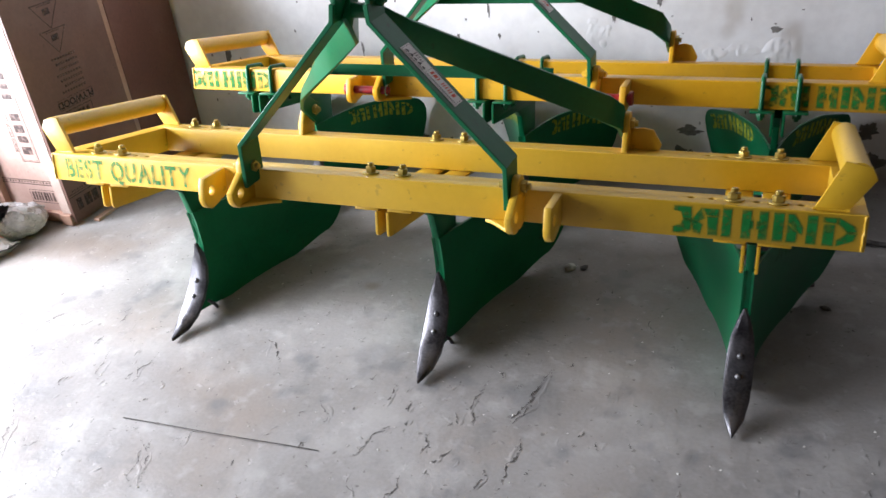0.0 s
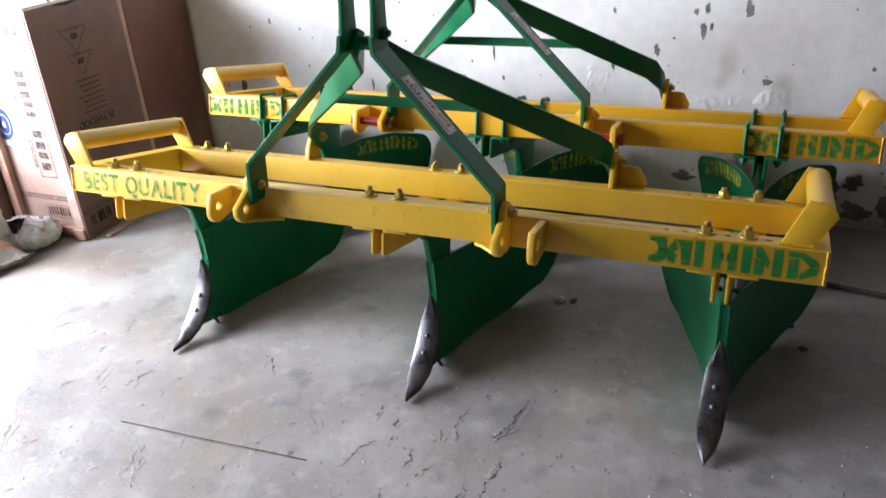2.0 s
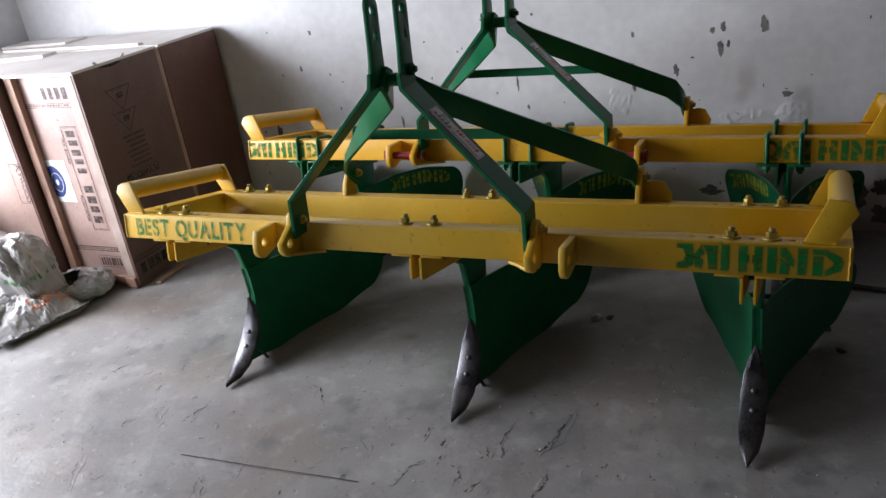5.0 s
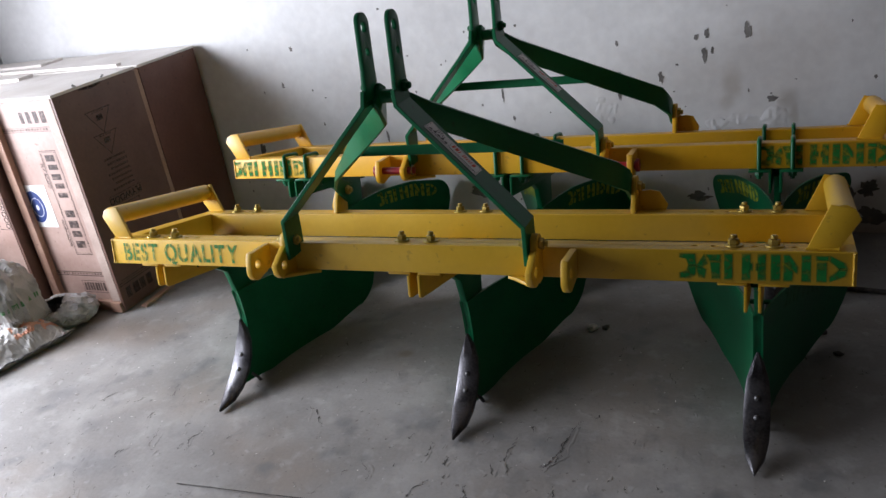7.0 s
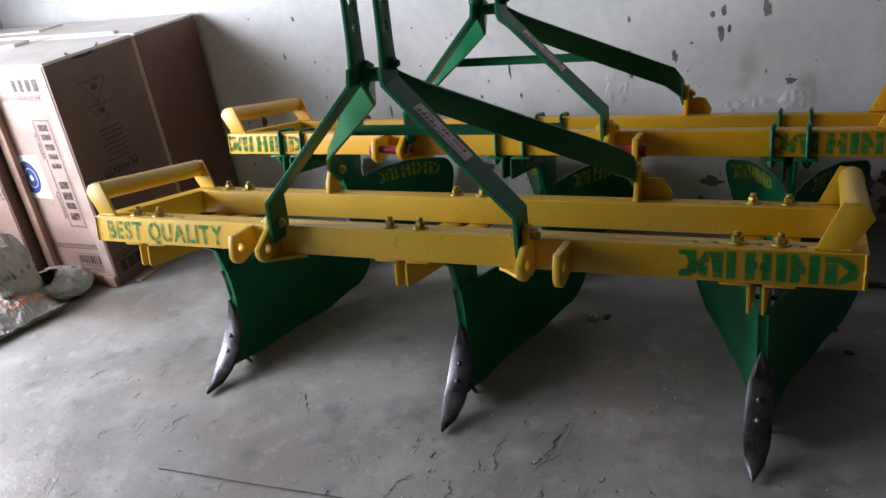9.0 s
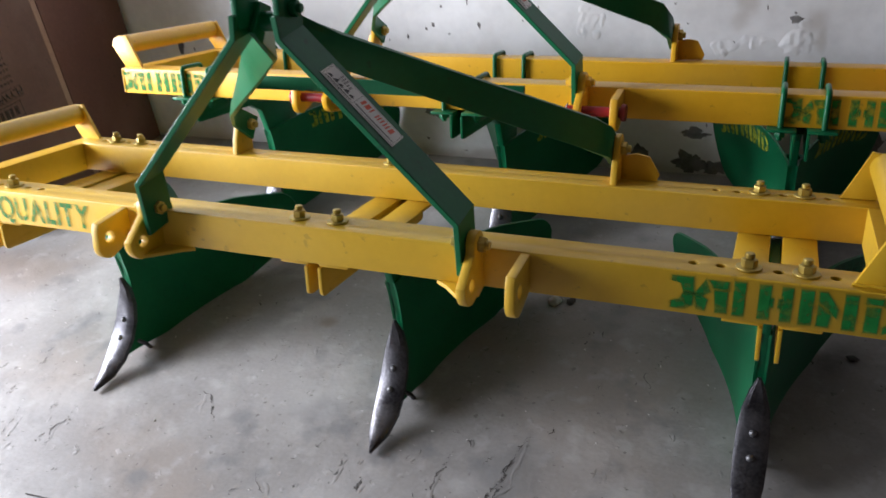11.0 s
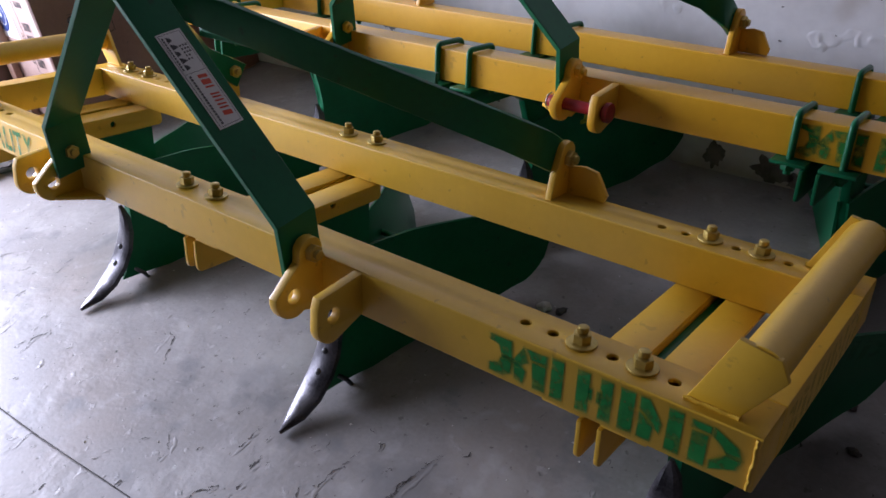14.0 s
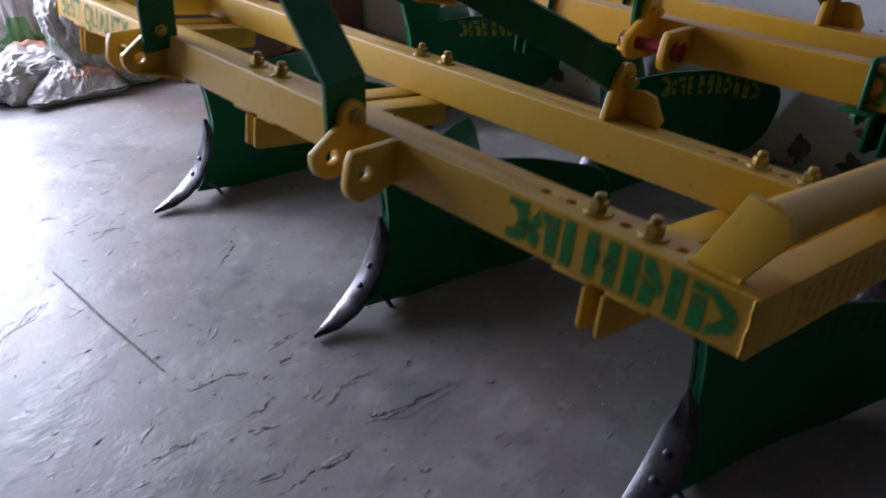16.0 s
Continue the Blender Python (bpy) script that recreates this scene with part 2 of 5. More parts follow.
def stained(m, colour, spots, spread=0.10, fine=6.0):
    """Soft-edged stains and painted shade of uneven outline: each a place, three radii and a strength."""
    t = m.node_tree
    n, l = t.nodes, t.links
    bsdf, where = n["Principled BSDF"], n.new("ShaderNodeTexCoord")
    tex, shift, amount, add = n.new("ShaderNodeTexNoise"), n.new("ShaderNodeVectorMath"), n.new("ShaderNodeVectorMath"), n.new("ShaderNodeVectorMath")
    tex.inputs["Scale"].default_value, tex.inputs["Detail"].default_value = fine, 9.0
    shift.operation, shift.inputs[1].default_value = "SUBTRACT", (0.5, 0.5, 0.5)
    amount.operation, amount.inputs[1].default_value = "MULTIPLY", (spread, spread, spread)
    add.operation = "ADD"
    l.new(where.outputs["Object"], tex.inputs["Vector"])
    l.new(tex.outputs["Color"], shift.inputs[0])
    l.new(shift.outputs[0], amount.inputs[0])
    l.new(amount.outputs[0], add.inputs[0])
    l.new(where.outputs["Object"], add.inputs[1])
    under = bsdf.inputs["Base Color"].links[0].from_socket
    for place, radii, strength in spots:
        off, scale, far, ramp, mix = n.new("ShaderNodeVectorMath"), n.new("ShaderNodeVectorMath"), n.new("ShaderNodeVectorMath"), n.new("ShaderNodeMapRange"), n.new("ShaderNodeMixRGB")
        off.operation, off.inputs[1].default_value = "SUBTRACT", place
        scale.operation, scale.inputs[1].default_value = "DIVIDE", radii
        far.operation = "LENGTH"
        ramp.interpolation_type = "SMOOTHSTEP"
        ramp.inputs["From Min"].default_value, ramp.inputs["From Max"].default_value = 1.25, 0.2
        ramp.inputs["To Min"].default_value, ramp.inputs["To Max"].default_value = 0.0, strength
        mix.inputs["Color2"].default_value = (*colour, 1)
        l.new(add.outputs[0], off.inputs[0])
        l.new(off.outputs[0], scale.inputs[0])
        l.new(scale.outputs[0], far.inputs[0])
        l.new(far.outputs["Value"], ramp.inputs["Value"])
        l.new(ramp.outputs[0], mix.inputs["Fac"])
        l.new(under, mix.inputs["Color1"])
        under = mix.outputs[0]
    l.new(under, bsdf.inputs["Base Color"])


FLOOR = floor_material()
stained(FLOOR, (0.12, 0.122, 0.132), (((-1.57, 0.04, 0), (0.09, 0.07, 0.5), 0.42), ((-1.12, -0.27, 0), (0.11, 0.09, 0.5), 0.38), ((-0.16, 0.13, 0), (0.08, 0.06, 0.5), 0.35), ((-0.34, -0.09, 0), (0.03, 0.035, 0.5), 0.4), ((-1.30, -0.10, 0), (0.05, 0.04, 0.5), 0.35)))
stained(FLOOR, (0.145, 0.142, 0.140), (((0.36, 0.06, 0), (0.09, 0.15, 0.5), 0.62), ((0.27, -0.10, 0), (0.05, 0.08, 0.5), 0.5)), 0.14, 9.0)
# brown stains; the last, wide spot paints shade under the rear plough
stained(FLOOR, (0.15, 0.10, 0.066), (((-0.338, 0.496, 0), (0.035, 0.035, 0.5), 0.55), ((-1.68, 0.48, 0), (0.34, 0.15, 0.5), 0.40), ((0.55, 0.95, 0), (0.45, 0.25, 0.5), 0.22)))
WALL = material("whitewashed_plaster", (0.68, 0.675, 0.675), (0.83, 0.83, 0.83), 0.55, 0, 2.4, 26, 0.5, 0.1)
stained(WALL, (0.47, 0.43, 0.38), (((0.716, 1.59, 0.635), (0.045, 0.5, 0.085), 0.55), ((0.695, 1.59, 0.56), (0.03, 0.5, 0.04), 0.4), ((0.92, 1.59, 0.565), (0.045, 0.5, 0.045), 0.5), ((0.948, 1.59, 0.51), (0.018, 0.5, 0.05), 0.55), ((0.25, 1.59, 0.40), (0.10, 0.5, 0.05), 0.3)), 0.05, 9.0)
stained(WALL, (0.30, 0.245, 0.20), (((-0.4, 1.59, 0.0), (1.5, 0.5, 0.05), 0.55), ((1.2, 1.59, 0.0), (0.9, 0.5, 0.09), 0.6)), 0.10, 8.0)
PEEL = material("bare_damp_cement", (0.12, 0.112, 0.106), (0.24, 0.23, 0.22), 0.85, 0, 18, 120, 0.5)


# ---- mesh helpers ----
def part(name, bm, mat, parent, label=""):
    """Links a bmesh as one mesh object under a thing or a part."""
    me = bpy.data.meshes.new(name)
    bm.to_mesh(me)
    bm.free()
    me.materials.append(mat)
    ob = new(name, me)
    if parent is not None:
        ob.parent = parent
    if label:
        ob["label"] = label
    return ob


def smooth(ob, angle=35):
    me = ob.data
    me.polygons.foreach_set("use_smooth", [True] * len(me.polygons))
    me.set_sharp_from_angle(angle=radians(angle))
    return ob


def box(x0, x1, y0, y1, z0, z1, bevel=0.0, bm=None, seg=2):
    own = bmesh.new()
    bmesh.ops.create_cube(own, size=1.0)
    for v in own.verts:
        v.co = Vector(((x0, x1)[v.co.x > 0], (y0, y1)[v.co.y > 0], (z0, z1)[v.co.z > 0]))
    if bevel:
        bmesh.ops.bevel(own, geom=own.edges[:], offset=bevel, segments=seg, affect="EDGES", profile=0.5)
    return merge(bm, own)


def merge(bm, own):
    if bm is None:
        return own
    me = bpy.data.meshes.new("scratch")
    own.to_mesh(me)
    own.free()
    bm.from_mesh(me)
    bpy.data.meshes.remove(me)
    return bm


def rod(a, b, r, bm=None, sides=20, r2=None, bevel=0.0):
    """A round bar from a to b."""
    own = bmesh.new()
    a, b = Vector(a), Vector(b)
    way = b - a
    m = Matrix.Translation((a + b) / 2) @ way.to_track_quat("Z", "Y").to_matrix().to_4x4()
    bmesh.ops.create_cone(own, cap_ends=True, segments=sides, radius1=r, radius2=r if r2 is None else r2, depth=way.length)
    if bevel:
        rims = [e for e in own.edges if abs(e.verts[0].co.z - e.verts[1].co.z) < 1e-6]
        bmesh.ops.bevel(own, geom=rims, offset=bevel, segments=2, affect="EDGES", profile=0.5)
    own.transform(m)
    return merge(bm, own)


def bent_rod(points, r, bm=None, sides=10):
    """A round bar along a bent line of points."""
    own = bmesh.new()
    pts = [Vector(p) for p in points]
    rings = []
    side = None
    for i, p in enumerate(pts):
        way = (pts[min(i + 1, len(pts) - 1)] - pts[max(i - 1, 0)]).normalized()
        if side is None:
            side = way.orthogonal().normalized()
        side = (side - way * side.dot(way)).normalized()
        up = way.cross(side)
        rings.append([own.verts.new(p + r * (math.cos(k * math.tau / sides) * side + math.sin(k * math.tau / sides) * up)) for k in range(sides)])
    for q, s in zip(rings, rings[1:]):
        for k in range(sides):
            own.faces.new((q[k], q[(k + 1) % sides], s[(k + 1) % sides], s[k]))
    own.faces.new(rings[0][::-1])
    own.faces.new(rings[-1])
    bmesh.ops.recalc_face_normals(own, faces=own.faces[:])
    return merge(bm, own)


def plate(outline, holes, thick, m, bevel=0.0012, bm=None):
    """A flat plate: outline and round holes (u, v, r) in its own plane, laid by the pose m."""
    cu = bpy.data.curves.new("scratch", "CURVE")
    cu.dimensions, cu.fill_mode = "2D", "BOTH"
    cu.extrude, cu.bevel_depth, cu.bevel_resolution, cu.offset = thick / 2 - bevel, bevel, 1, -bevel
    loops = [list(outline)] + [[(u + r * math.cos(k * math.tau / 20), v + r * math.sin(k * math.tau / 20)) for k in range(20)] for u, v, r in holes]
    for pts in loops:
        sp = cu.splines.new("POLY")
        sp.points.add(len(pts) - 1)
        for q, (u, v) in zip(sp.points, pts):
            q.co = (u, v, 0, 1)
        sp.use_cyclic_u = True
    ob = bpy.data.objects.new("scratch", cu)
    me = bpy.data.meshes.new_from_object(ob)
    own = bmesh.new()
    own.from_mesh(me)
    bmesh.ops.remove_doubles(own, verts=own.verts[:], dist=1e-6)
    bmesh.ops.recalc_face_normals(own, faces=own.faces[:])
    own.transform(m)
    bpy.data.objects.remove(ob)
    bpy.data.curves.remove(cu)
    bpy.data.meshes.remove(me)
    return merge(bm, own)


def arc(cx, cy, r, a0, a1, n=8):
    return [(cx + r * math.cos(radians(a0 + (a1 - a0) * k / n)), cy + r * math.sin(radians(a0 + (a1 - a0) * k / n))) for k in range(n + 1)]


# a plate whose own plane is the Y-Z plane at x: u runs along y, v along z
def upright(x):
    return Matrix(((0, 0, 1, x), (1, 0, 0, 0), (0, 1, 0, 0), (0, 0, 0, 1)))


# a plate in the X-Z plane at y: u runs along x, v along z
def facing(y):
    return Matrix(((1, 0, 0, 0), (0, 0, -1, y), (0, 1, 0, 0), (0, 0, 0, 1)))


def bar_along(points, width, thick, axis, bm=None):
    """A bent flat bar: points along its middle, width along the vector axis, thickness across both."""
    own = bmesh.new()
    pts = [Vector(p) for p in points]
    axes = [Vector(v).normalized() for v in (axis if isinstance(axis, list) else [axis] * len(pts))]
    flats = [(b - a).normalized() for a, b in zip(pts, pts[1:])]
    rings = []
    for i, p in enumerate(pts):
        f0, f1 = flats[max(i - 1, 0)], flats[min(i, len(flats) - 1)]
        axis = axes[i]
        n0, n1 = f0.cross(axis).normalized(), f1.cross(axis).normalized()
        n = (n0 + n1).normalized()
        n = n / max(0.5, n.dot(n0))
        w = width[i] if isinstance(width, (list, tuple)) else width
        rings.append([own.verts.new(p + axis * (w / 2 * a) + n * (thick / 2 * b)) for a, b in ((-1, -1), (1, -1), (1, 1), (-1, 1))])
    for q, s in zip(rings, rings[1:]):
        for k in range(4):
            own.faces.new((q[k], q[(k + 1) % 4], s[(k + 1) % 4], s[k]))
    own.faces.new(rings[0][::-1])
    own.faces.new(rings[-1])
    bmesh.ops.recalc_face_normals(own, faces=own.faces[:])
    bmesh.ops.bevel(own, geom=[e for e in own.edges if e.calc_face_angle(0) > 1.0], offset=0.0012, segments=1, affect="EDGES", profile=0.5)
    return merge(bm, own)


def words(text, size, m, mat, parent, name="lettering", label="", shear=0.0, stretch=1.0, bold=0.0):
    """Flat letters in the built-in font, laid by the pose m (own plane x right, y up)."""
    cu = bpy.data.curves.new("scratch", "FONT")
    cu.body, cu.size, cu.shear, cu.extrude = text, size, shear, 0.0002
    cu.align_x, cu.align_y, cu.offset = "CENTER", "CENTER", bold
    ob = bpy.data.objects.new("scratch", cu)
    me = bpy.data.meshes.new_from_object(ob)
    bm = bmesh.new()
    bm.from_mesh(me)
    for v in bm.verts:
        v.co.x *= stretch
    bm.transform(m)
    bpy.data.objects.remove(ob)
    bpy.data.curves.remove(cu)
    bpy.data.meshes.remove(me)
    return part(name, bm, mat, parent, label)


def marks(shapes, m, bm=None):
    """Flat painted shapes, each a list of (u, v), laid by the pose m."""
    own = bmesh.new()
    for pts in shapes:
        own.faces.new([own.verts.new((u, v, 0)) for u, v in pts])
    own.transform(m)
    return merge(bm, own)


def rect(u0, v0, u1, v1, lean=0.0):
    return [(u0, v0), (u1, v0), (u1 + lean, v1), (u0 + lean, v1)]


# ---- the room ----
WALL_Y, WEST, EAST, SOUTH, HIGH = 1.59, -3.45, 4.6, -5.2, 3.4
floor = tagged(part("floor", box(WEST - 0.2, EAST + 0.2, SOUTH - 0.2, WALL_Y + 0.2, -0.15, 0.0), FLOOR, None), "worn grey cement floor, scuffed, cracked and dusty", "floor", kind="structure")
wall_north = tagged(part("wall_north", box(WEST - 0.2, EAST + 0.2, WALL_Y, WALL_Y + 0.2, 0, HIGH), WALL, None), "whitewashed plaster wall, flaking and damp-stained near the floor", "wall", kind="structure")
wall_east = tagged(part("wall_east", box(EAST, EAST + 0.2, SOUTH, WALL_Y, 0, HIGH), SHADE, None), "unseen dark brown wall added to close the shed", "wall", kind="structure")
wall_south = tagged(part("wall_south", box(WEST - 0.2, EAST + 0.2, SOUTH - 0.2, SOUTH, 0, HIGH), SHADE, None), "unseen dark brown wall added to close the shed", "wall", kind="structure")
bm = box(GATE_X - 0.2, GATE_X, SOUTH, GATE_S, 0, HIGH)
box(GATE_X - 0.2, GATE_X, GATE_S, GATE_N, GATE_H, HIGH, bm=bm)
box(GATE_X - 0.2, GATE_X, GATE_N, WALL_Y, 0, HIGH, bm=bm)
wall_west = tagged(part("wall_west", bm, WALL, None), "whitewashed plaster wall with a wide open gateway", "wall", kind="structure")
ceiling = tagged(part("ceiling", box(WEST - 0.2, EAST + 0.2, SOUTH - 0.2, WALL_Y + 0.2, HIGH, HIGH + 0.2), CEILING, None), "unseen dark ceiling slab added to close the shed", "ceiling", kind="structure")
ground = tagged(part("ground", box(-60, WEST - 0.2, -60, 60, -0.2, -0.02), FLOOR, None), "pale cement yard outside the gateway", "ground", kind="structure")

# ---- ridger ploughs ----
TILT_BACK = -12.3
H, D = 0.077, 0.080          # beam height and depth
FORE, REAR = 0.007, 0.434    # front faces of the two beams
TINES = (-0.865, -0.004, 0.840)


def hex_bolt(parent, x, y, z=0.0, mat=None, stub=0.009):
    bm = rod((x, y, z), (x, y, z + 0.004), 0.021, sides=24, bevel=0.0012)
    nut = rod((x, y, z + 0.004), (x, y, z + 0.017), 0.0130, sides=6, bevel=0.001)
    nut.transform(Matrix.Translation((x, y, 0)) @ pose(0, 0, 0, 0, 0, random.uniform(0, 60)) @ Matrix.Translation((-x, -y, 0)))
    bm = merge(bm, nut)
    rod((x, y, z + 0.018), (x, y, z + 0.018 + stub), 0.0075, bm=bm, sides=14, bevel=0.0015)
    for k in range(2):
        rod((x, y, z + 0.020 + k * 0.0034), (x, y, z + 0.0215 + k * 0.0034), 0.0083, bm=bm, sides=14)
    return smooth(part("bolt", bm, mat or BRASSY, parent), 30)


def side_bolt(parent, x, y, z, way, mat, r=0.0145):
    """A bolt head on a plate whose face looks along x."""
    bm = rod((x, y, z), (x + way * 0.012, y, z), r, sides=6, bevel=0.0012)
    rod((x + way * 0.012, y, z), (x + way * 0.020, y, z), r * 0.55, bm=bm, sides=14, bevel=0.001)
    return smooth(part("bolt", bm, mat, parent), 30)


def beam(name, x0, x1, y0, paint, parent, holes=()):
    """A box beam; the bolt holes go through its top wall."""
    bm = box(x0, x1, y0, y0 + D, -H, -0.0032)
    lower = [e for e in bm.edges if min(v.co.z for v in e.verts) < -0.01]
    bmesh.ops.bevel(bm, geom=lower, offset=0.003, segments=2, affect="EDGES", profile=0.5)
    bmesh.ops.delete(bm, geom=[f for f in bm.faces if f.normal.z > 0.9], context="FACES_ONLY")
    box(x0 + 0.004, x1 - 0.004, y0 + 0.01, y0 + D - 0.01, -0.045, -0.040, bm=bm)
    k = 0.0005
    plate([(x0 + k, y0 + k), (x1 - k, y0 + k), (x1 - k, y0 + D - k), (x0 + k, y0 + D - k)], [(x, y0 + D / 2, 0.0075) for x in holes], 0.008, Matrix.Translation((0, 0, -0.004)), 0.003, bm)
    return smooth(part(name, bm, paint, parent), 40)


def lead(z):
    """How far back the leading edge of a body lies at a height."""
    zs = (-0.66, -0.575, -0.50, -0.42, -0.375, -0.283, -0.169, -0.08)
    ys = (0.27, 0.330, 0.362, 0.374, 0.374, 0.352, 0.302, 0.255)
    return float(np.interp(z, zs, ys))


def wing_point(x, side, s, h):
    """A point of a mouldboard: s metres along it from the leading edge, at height h; it turns outwards as it runs back."""
    n, first, turn = 24, radians(6.8), radians(26.2) / 0.5
    out = back = 0.0
    for k in range(n):
        a = first + turn * s * (k + 0.5) / n
        out, back = out + math.sin(a) * s / n, back + math.cos(a) * s / n
    return Vector((x + side * (0.010 + out + 0.38 * s * (h + 0.35)), lead(h) + back, h))


def wing(parent, x, side, mat, rise=0.0):
    """One mouldboard of a ridger body: a curved steel sheet with a rounded outer end."""
    cols, rows, bm = 24, 10, bmesh.new()
    grid = []
    for i in range(cols + 1):
        s = 0.602 * (1 - (1 - i / cols) ** 1.5)
        if s <= 0.542:
            low = float(np.interp(s, (0, 0.157, 0.313, 0.445, 0.542), (-0.589, -0.587, -0.564, -0.519, -0.459)))
            top = float(np.interp(s, (0, 0.241, 0.409, 0.542), (-0.257, -0.226, -0.221, -0.234)))
        else:
            c = math.sqrt(max(0.0, 1 - ((s - 0.542) / 0.060) ** 2))
            low, top = -0.321 - 0.138 * c, -0.321 + 0.087 * c
        top += rise * min(1.0, s / 0.4)
        grid.append([bm.verts.new(wing_point(x, side, s, low + (top - low) * j / rows)) for j in range(rows + 1)])
    for a, b in zip(grid, grid[1:]):
        for j in range(rows):
            bm.faces.new((a[j], b[j], b[j + 1], a[j + 1]))
    bmesh.ops.remove_doubles(bm, verts=bm.verts[:], dist=1e-5)
    bmesh.ops.recalc_face_normals(bm, faces=bm.faces[:])
    bm.normal_update()
    rim = [e for e in bm.edges if e.is_boundary]
    twin = {v: bm.verts.new(v.co - v.normal * 0.003) for v in bm.verts[:]}
    faces = bm.faces[:]
    for v in twin:
        v.co = v.co + v.normal * 0.003
    for f in faces:
        bm.faces.new([twin[v] for v in reversed(f.verts)])
    for e in rim:
        a, b = e.verts
        bm.faces.new((a, b, twin[b], twin[a]))
    bmesh.ops.recalc_face_normals(bm, faces=bm.faces[:])
    return smooth(part("wing", bm, mat, parent), 40)


def wing_stencil(parent, x, side, rise=0.0):
    """Faded stencil blocks along the upper edge of a mouldboard's outer face."""
    bm = bmesh.new()
    for pts in stencil_bars(0.20, 0.53, -0.072, -0.012):
        vs = []
        for u, v in pts:
            u = u if side > 0 else 0.75 - u
            h = float(np.interp(u, (0.241, 0.409, 0.542), (-0.226, -0.221, -0.240))) + v + rise * min(1.0, u / 0.4)
            p, q, r = wing_point(x, side, u, h), wing_point(x, side, u + 0.004, h), wing_point(x, side, u, h + 0.004)
            n = (q - p).cross(r - p).normalized()
            n = n if n.x * side > 0 else -n
            vs.append(bm.verts.new(p + n * 0.0042))
        bm.faces.new(vs)
    return tagged(part("stencil", bm, LIME if rise else FADED, parent, "lime stencilled blocks"), kind="stuff")


def share(parent, x):
    """The forged share: a tapered, forward-curving bar with a ridge and a pointed tip."""
    mids = ((0.366, -0.362, 0.003), (0.370, -0.400, 0.017), (0.366, -0.445, 0.029), (0.352, -0.495, 0.034), (0.325, -0.545, 0.035), (0.285, -0.590, 0.033), (0.240, -0.622, 0.024), (0.190, -0.650, 0.0015))
    bm = bmesh.new()
    rings, studs = [], []
    for i, (y, z, w) in enumerate(mids):
        a, b = mids[max(i - 1, 0)], mids[min(i + 1, len(mids) - 1)]
        way = Vector((0, b[0] - a[0], b[1] - a[1])).normalized()
        out = Vector((0, way.z, -way.y))
        out = out if out.y < 0 else -out
        c = Vector((x, y, z)) + out * 0.012
        t = 0.012 if 0 < i < len(mids) - 1 else 0.003
        rings.append([bm.verts.new(c + Vector((dx, 0, 0)) + out * o) for dx, o in ((-w, -t), (-w, 0.001), (-w * 0.58, 0.007), (w * 0.58, 0.007), (w, 0.001), (w, -t))])
        if i in (3, 4):
            studs.append(c + out * 0.006)
    for q, s in zip(rings, rings[1:]):
        for k in range(6):
            bm.faces.new((q[k], q[(k + 1) % 6], s[(k + 1) % 6], s[k]))
    bm.faces.new(rings[0])
    bm.faces.new(rings[-1][::-1])
    bmesh.ops.recalc_face_normals(bm, faces=bm.faces[:])
    ob = smooth(part("share", bm, IRON, parent, "black forged steel share point"), 30)
    for p in studs:
        b = bmesh.new()
        bmesh.ops.create_uvsphere(b, u_segments=16, v_segments=8, radius=0.0085)
        b.transform(Matrix.Translation(p))
        smooth(part("rivet", b, STEEL, ob))
    return ob


def body(parent, x, paint, marked):
    """Shank, frog, two wings and the share of one ridger body."""
    y0 = 0.13
    out = [(y0, -0.094), (0.47, -0.094), (0.482, -0.11), (0.482, -0.29)] + [(lead(z) + 0.05, z) for z in (-0.40, -0.50)] + [(lead(z) + 0.004, z) for z in (-0.56, -0.50, -0.42, -0.34, -0.26, -0.18)] + [(0.22, -0.135), (y0, -0.12)]
    smooth(part("shank", plate(out, [], 0.020, upright(x)), paint, parent))
    for side in (-1, 1):
        rise = 0.024 if marked else 0.0
        sheet = wing(parent, x, side, paint, rise)
        if marked or (x > 0.5 and side > 0):
            wing_stencil(sheet, x, side, rise)
    bm = rod((x - 0.080, 0.62, -0.30), (x + 0.080, 0.62, -0.30), 0.008, sides=10)
    part("stay", bm, paint, parent)
    share(parent, x)
    part("heel_bolt", bent_rod([(x + 0.012, 0.36, -0.565), (x + 0.02, 0.385, -0.588), (x + 0.025, 0.40, -0.612)], 0.006), IRON, parent)


def clamp_angles(parent, x, paint):
    """Two angle irons under the beams, whose hanging flanges grip the shank."""
    for side in (-1, 1):
        y0, y1 = (0.014, 0.512) if paint is YELLOW else (-0.026, 0.545)
        bm = box(*sorted((x + side * 0.0115, x + side * 0.076)), y0, y1, -H - 0.008, -H - 0.001, 0.0015)
        inner = x + side * 0.0150
        out = [(y0 - 0.006, -H - 0.009), (0.512, -H - 0.009), (0.512, -H - 0.060)] + arc(0.500, -H - 0.060, 0.012, 0, -90, 4) + arc(y0 + 0.006, -H - 0.060, 0.012, 270, 180, 4)
        plate(out, [(0.16, -H - 0.042, 0.008), (0.36, -H - 0.042, 0.008)], 0.007, upright(inner), 0.001, bm)
        smooth(part("clamp_angle", bm, paint, parent))


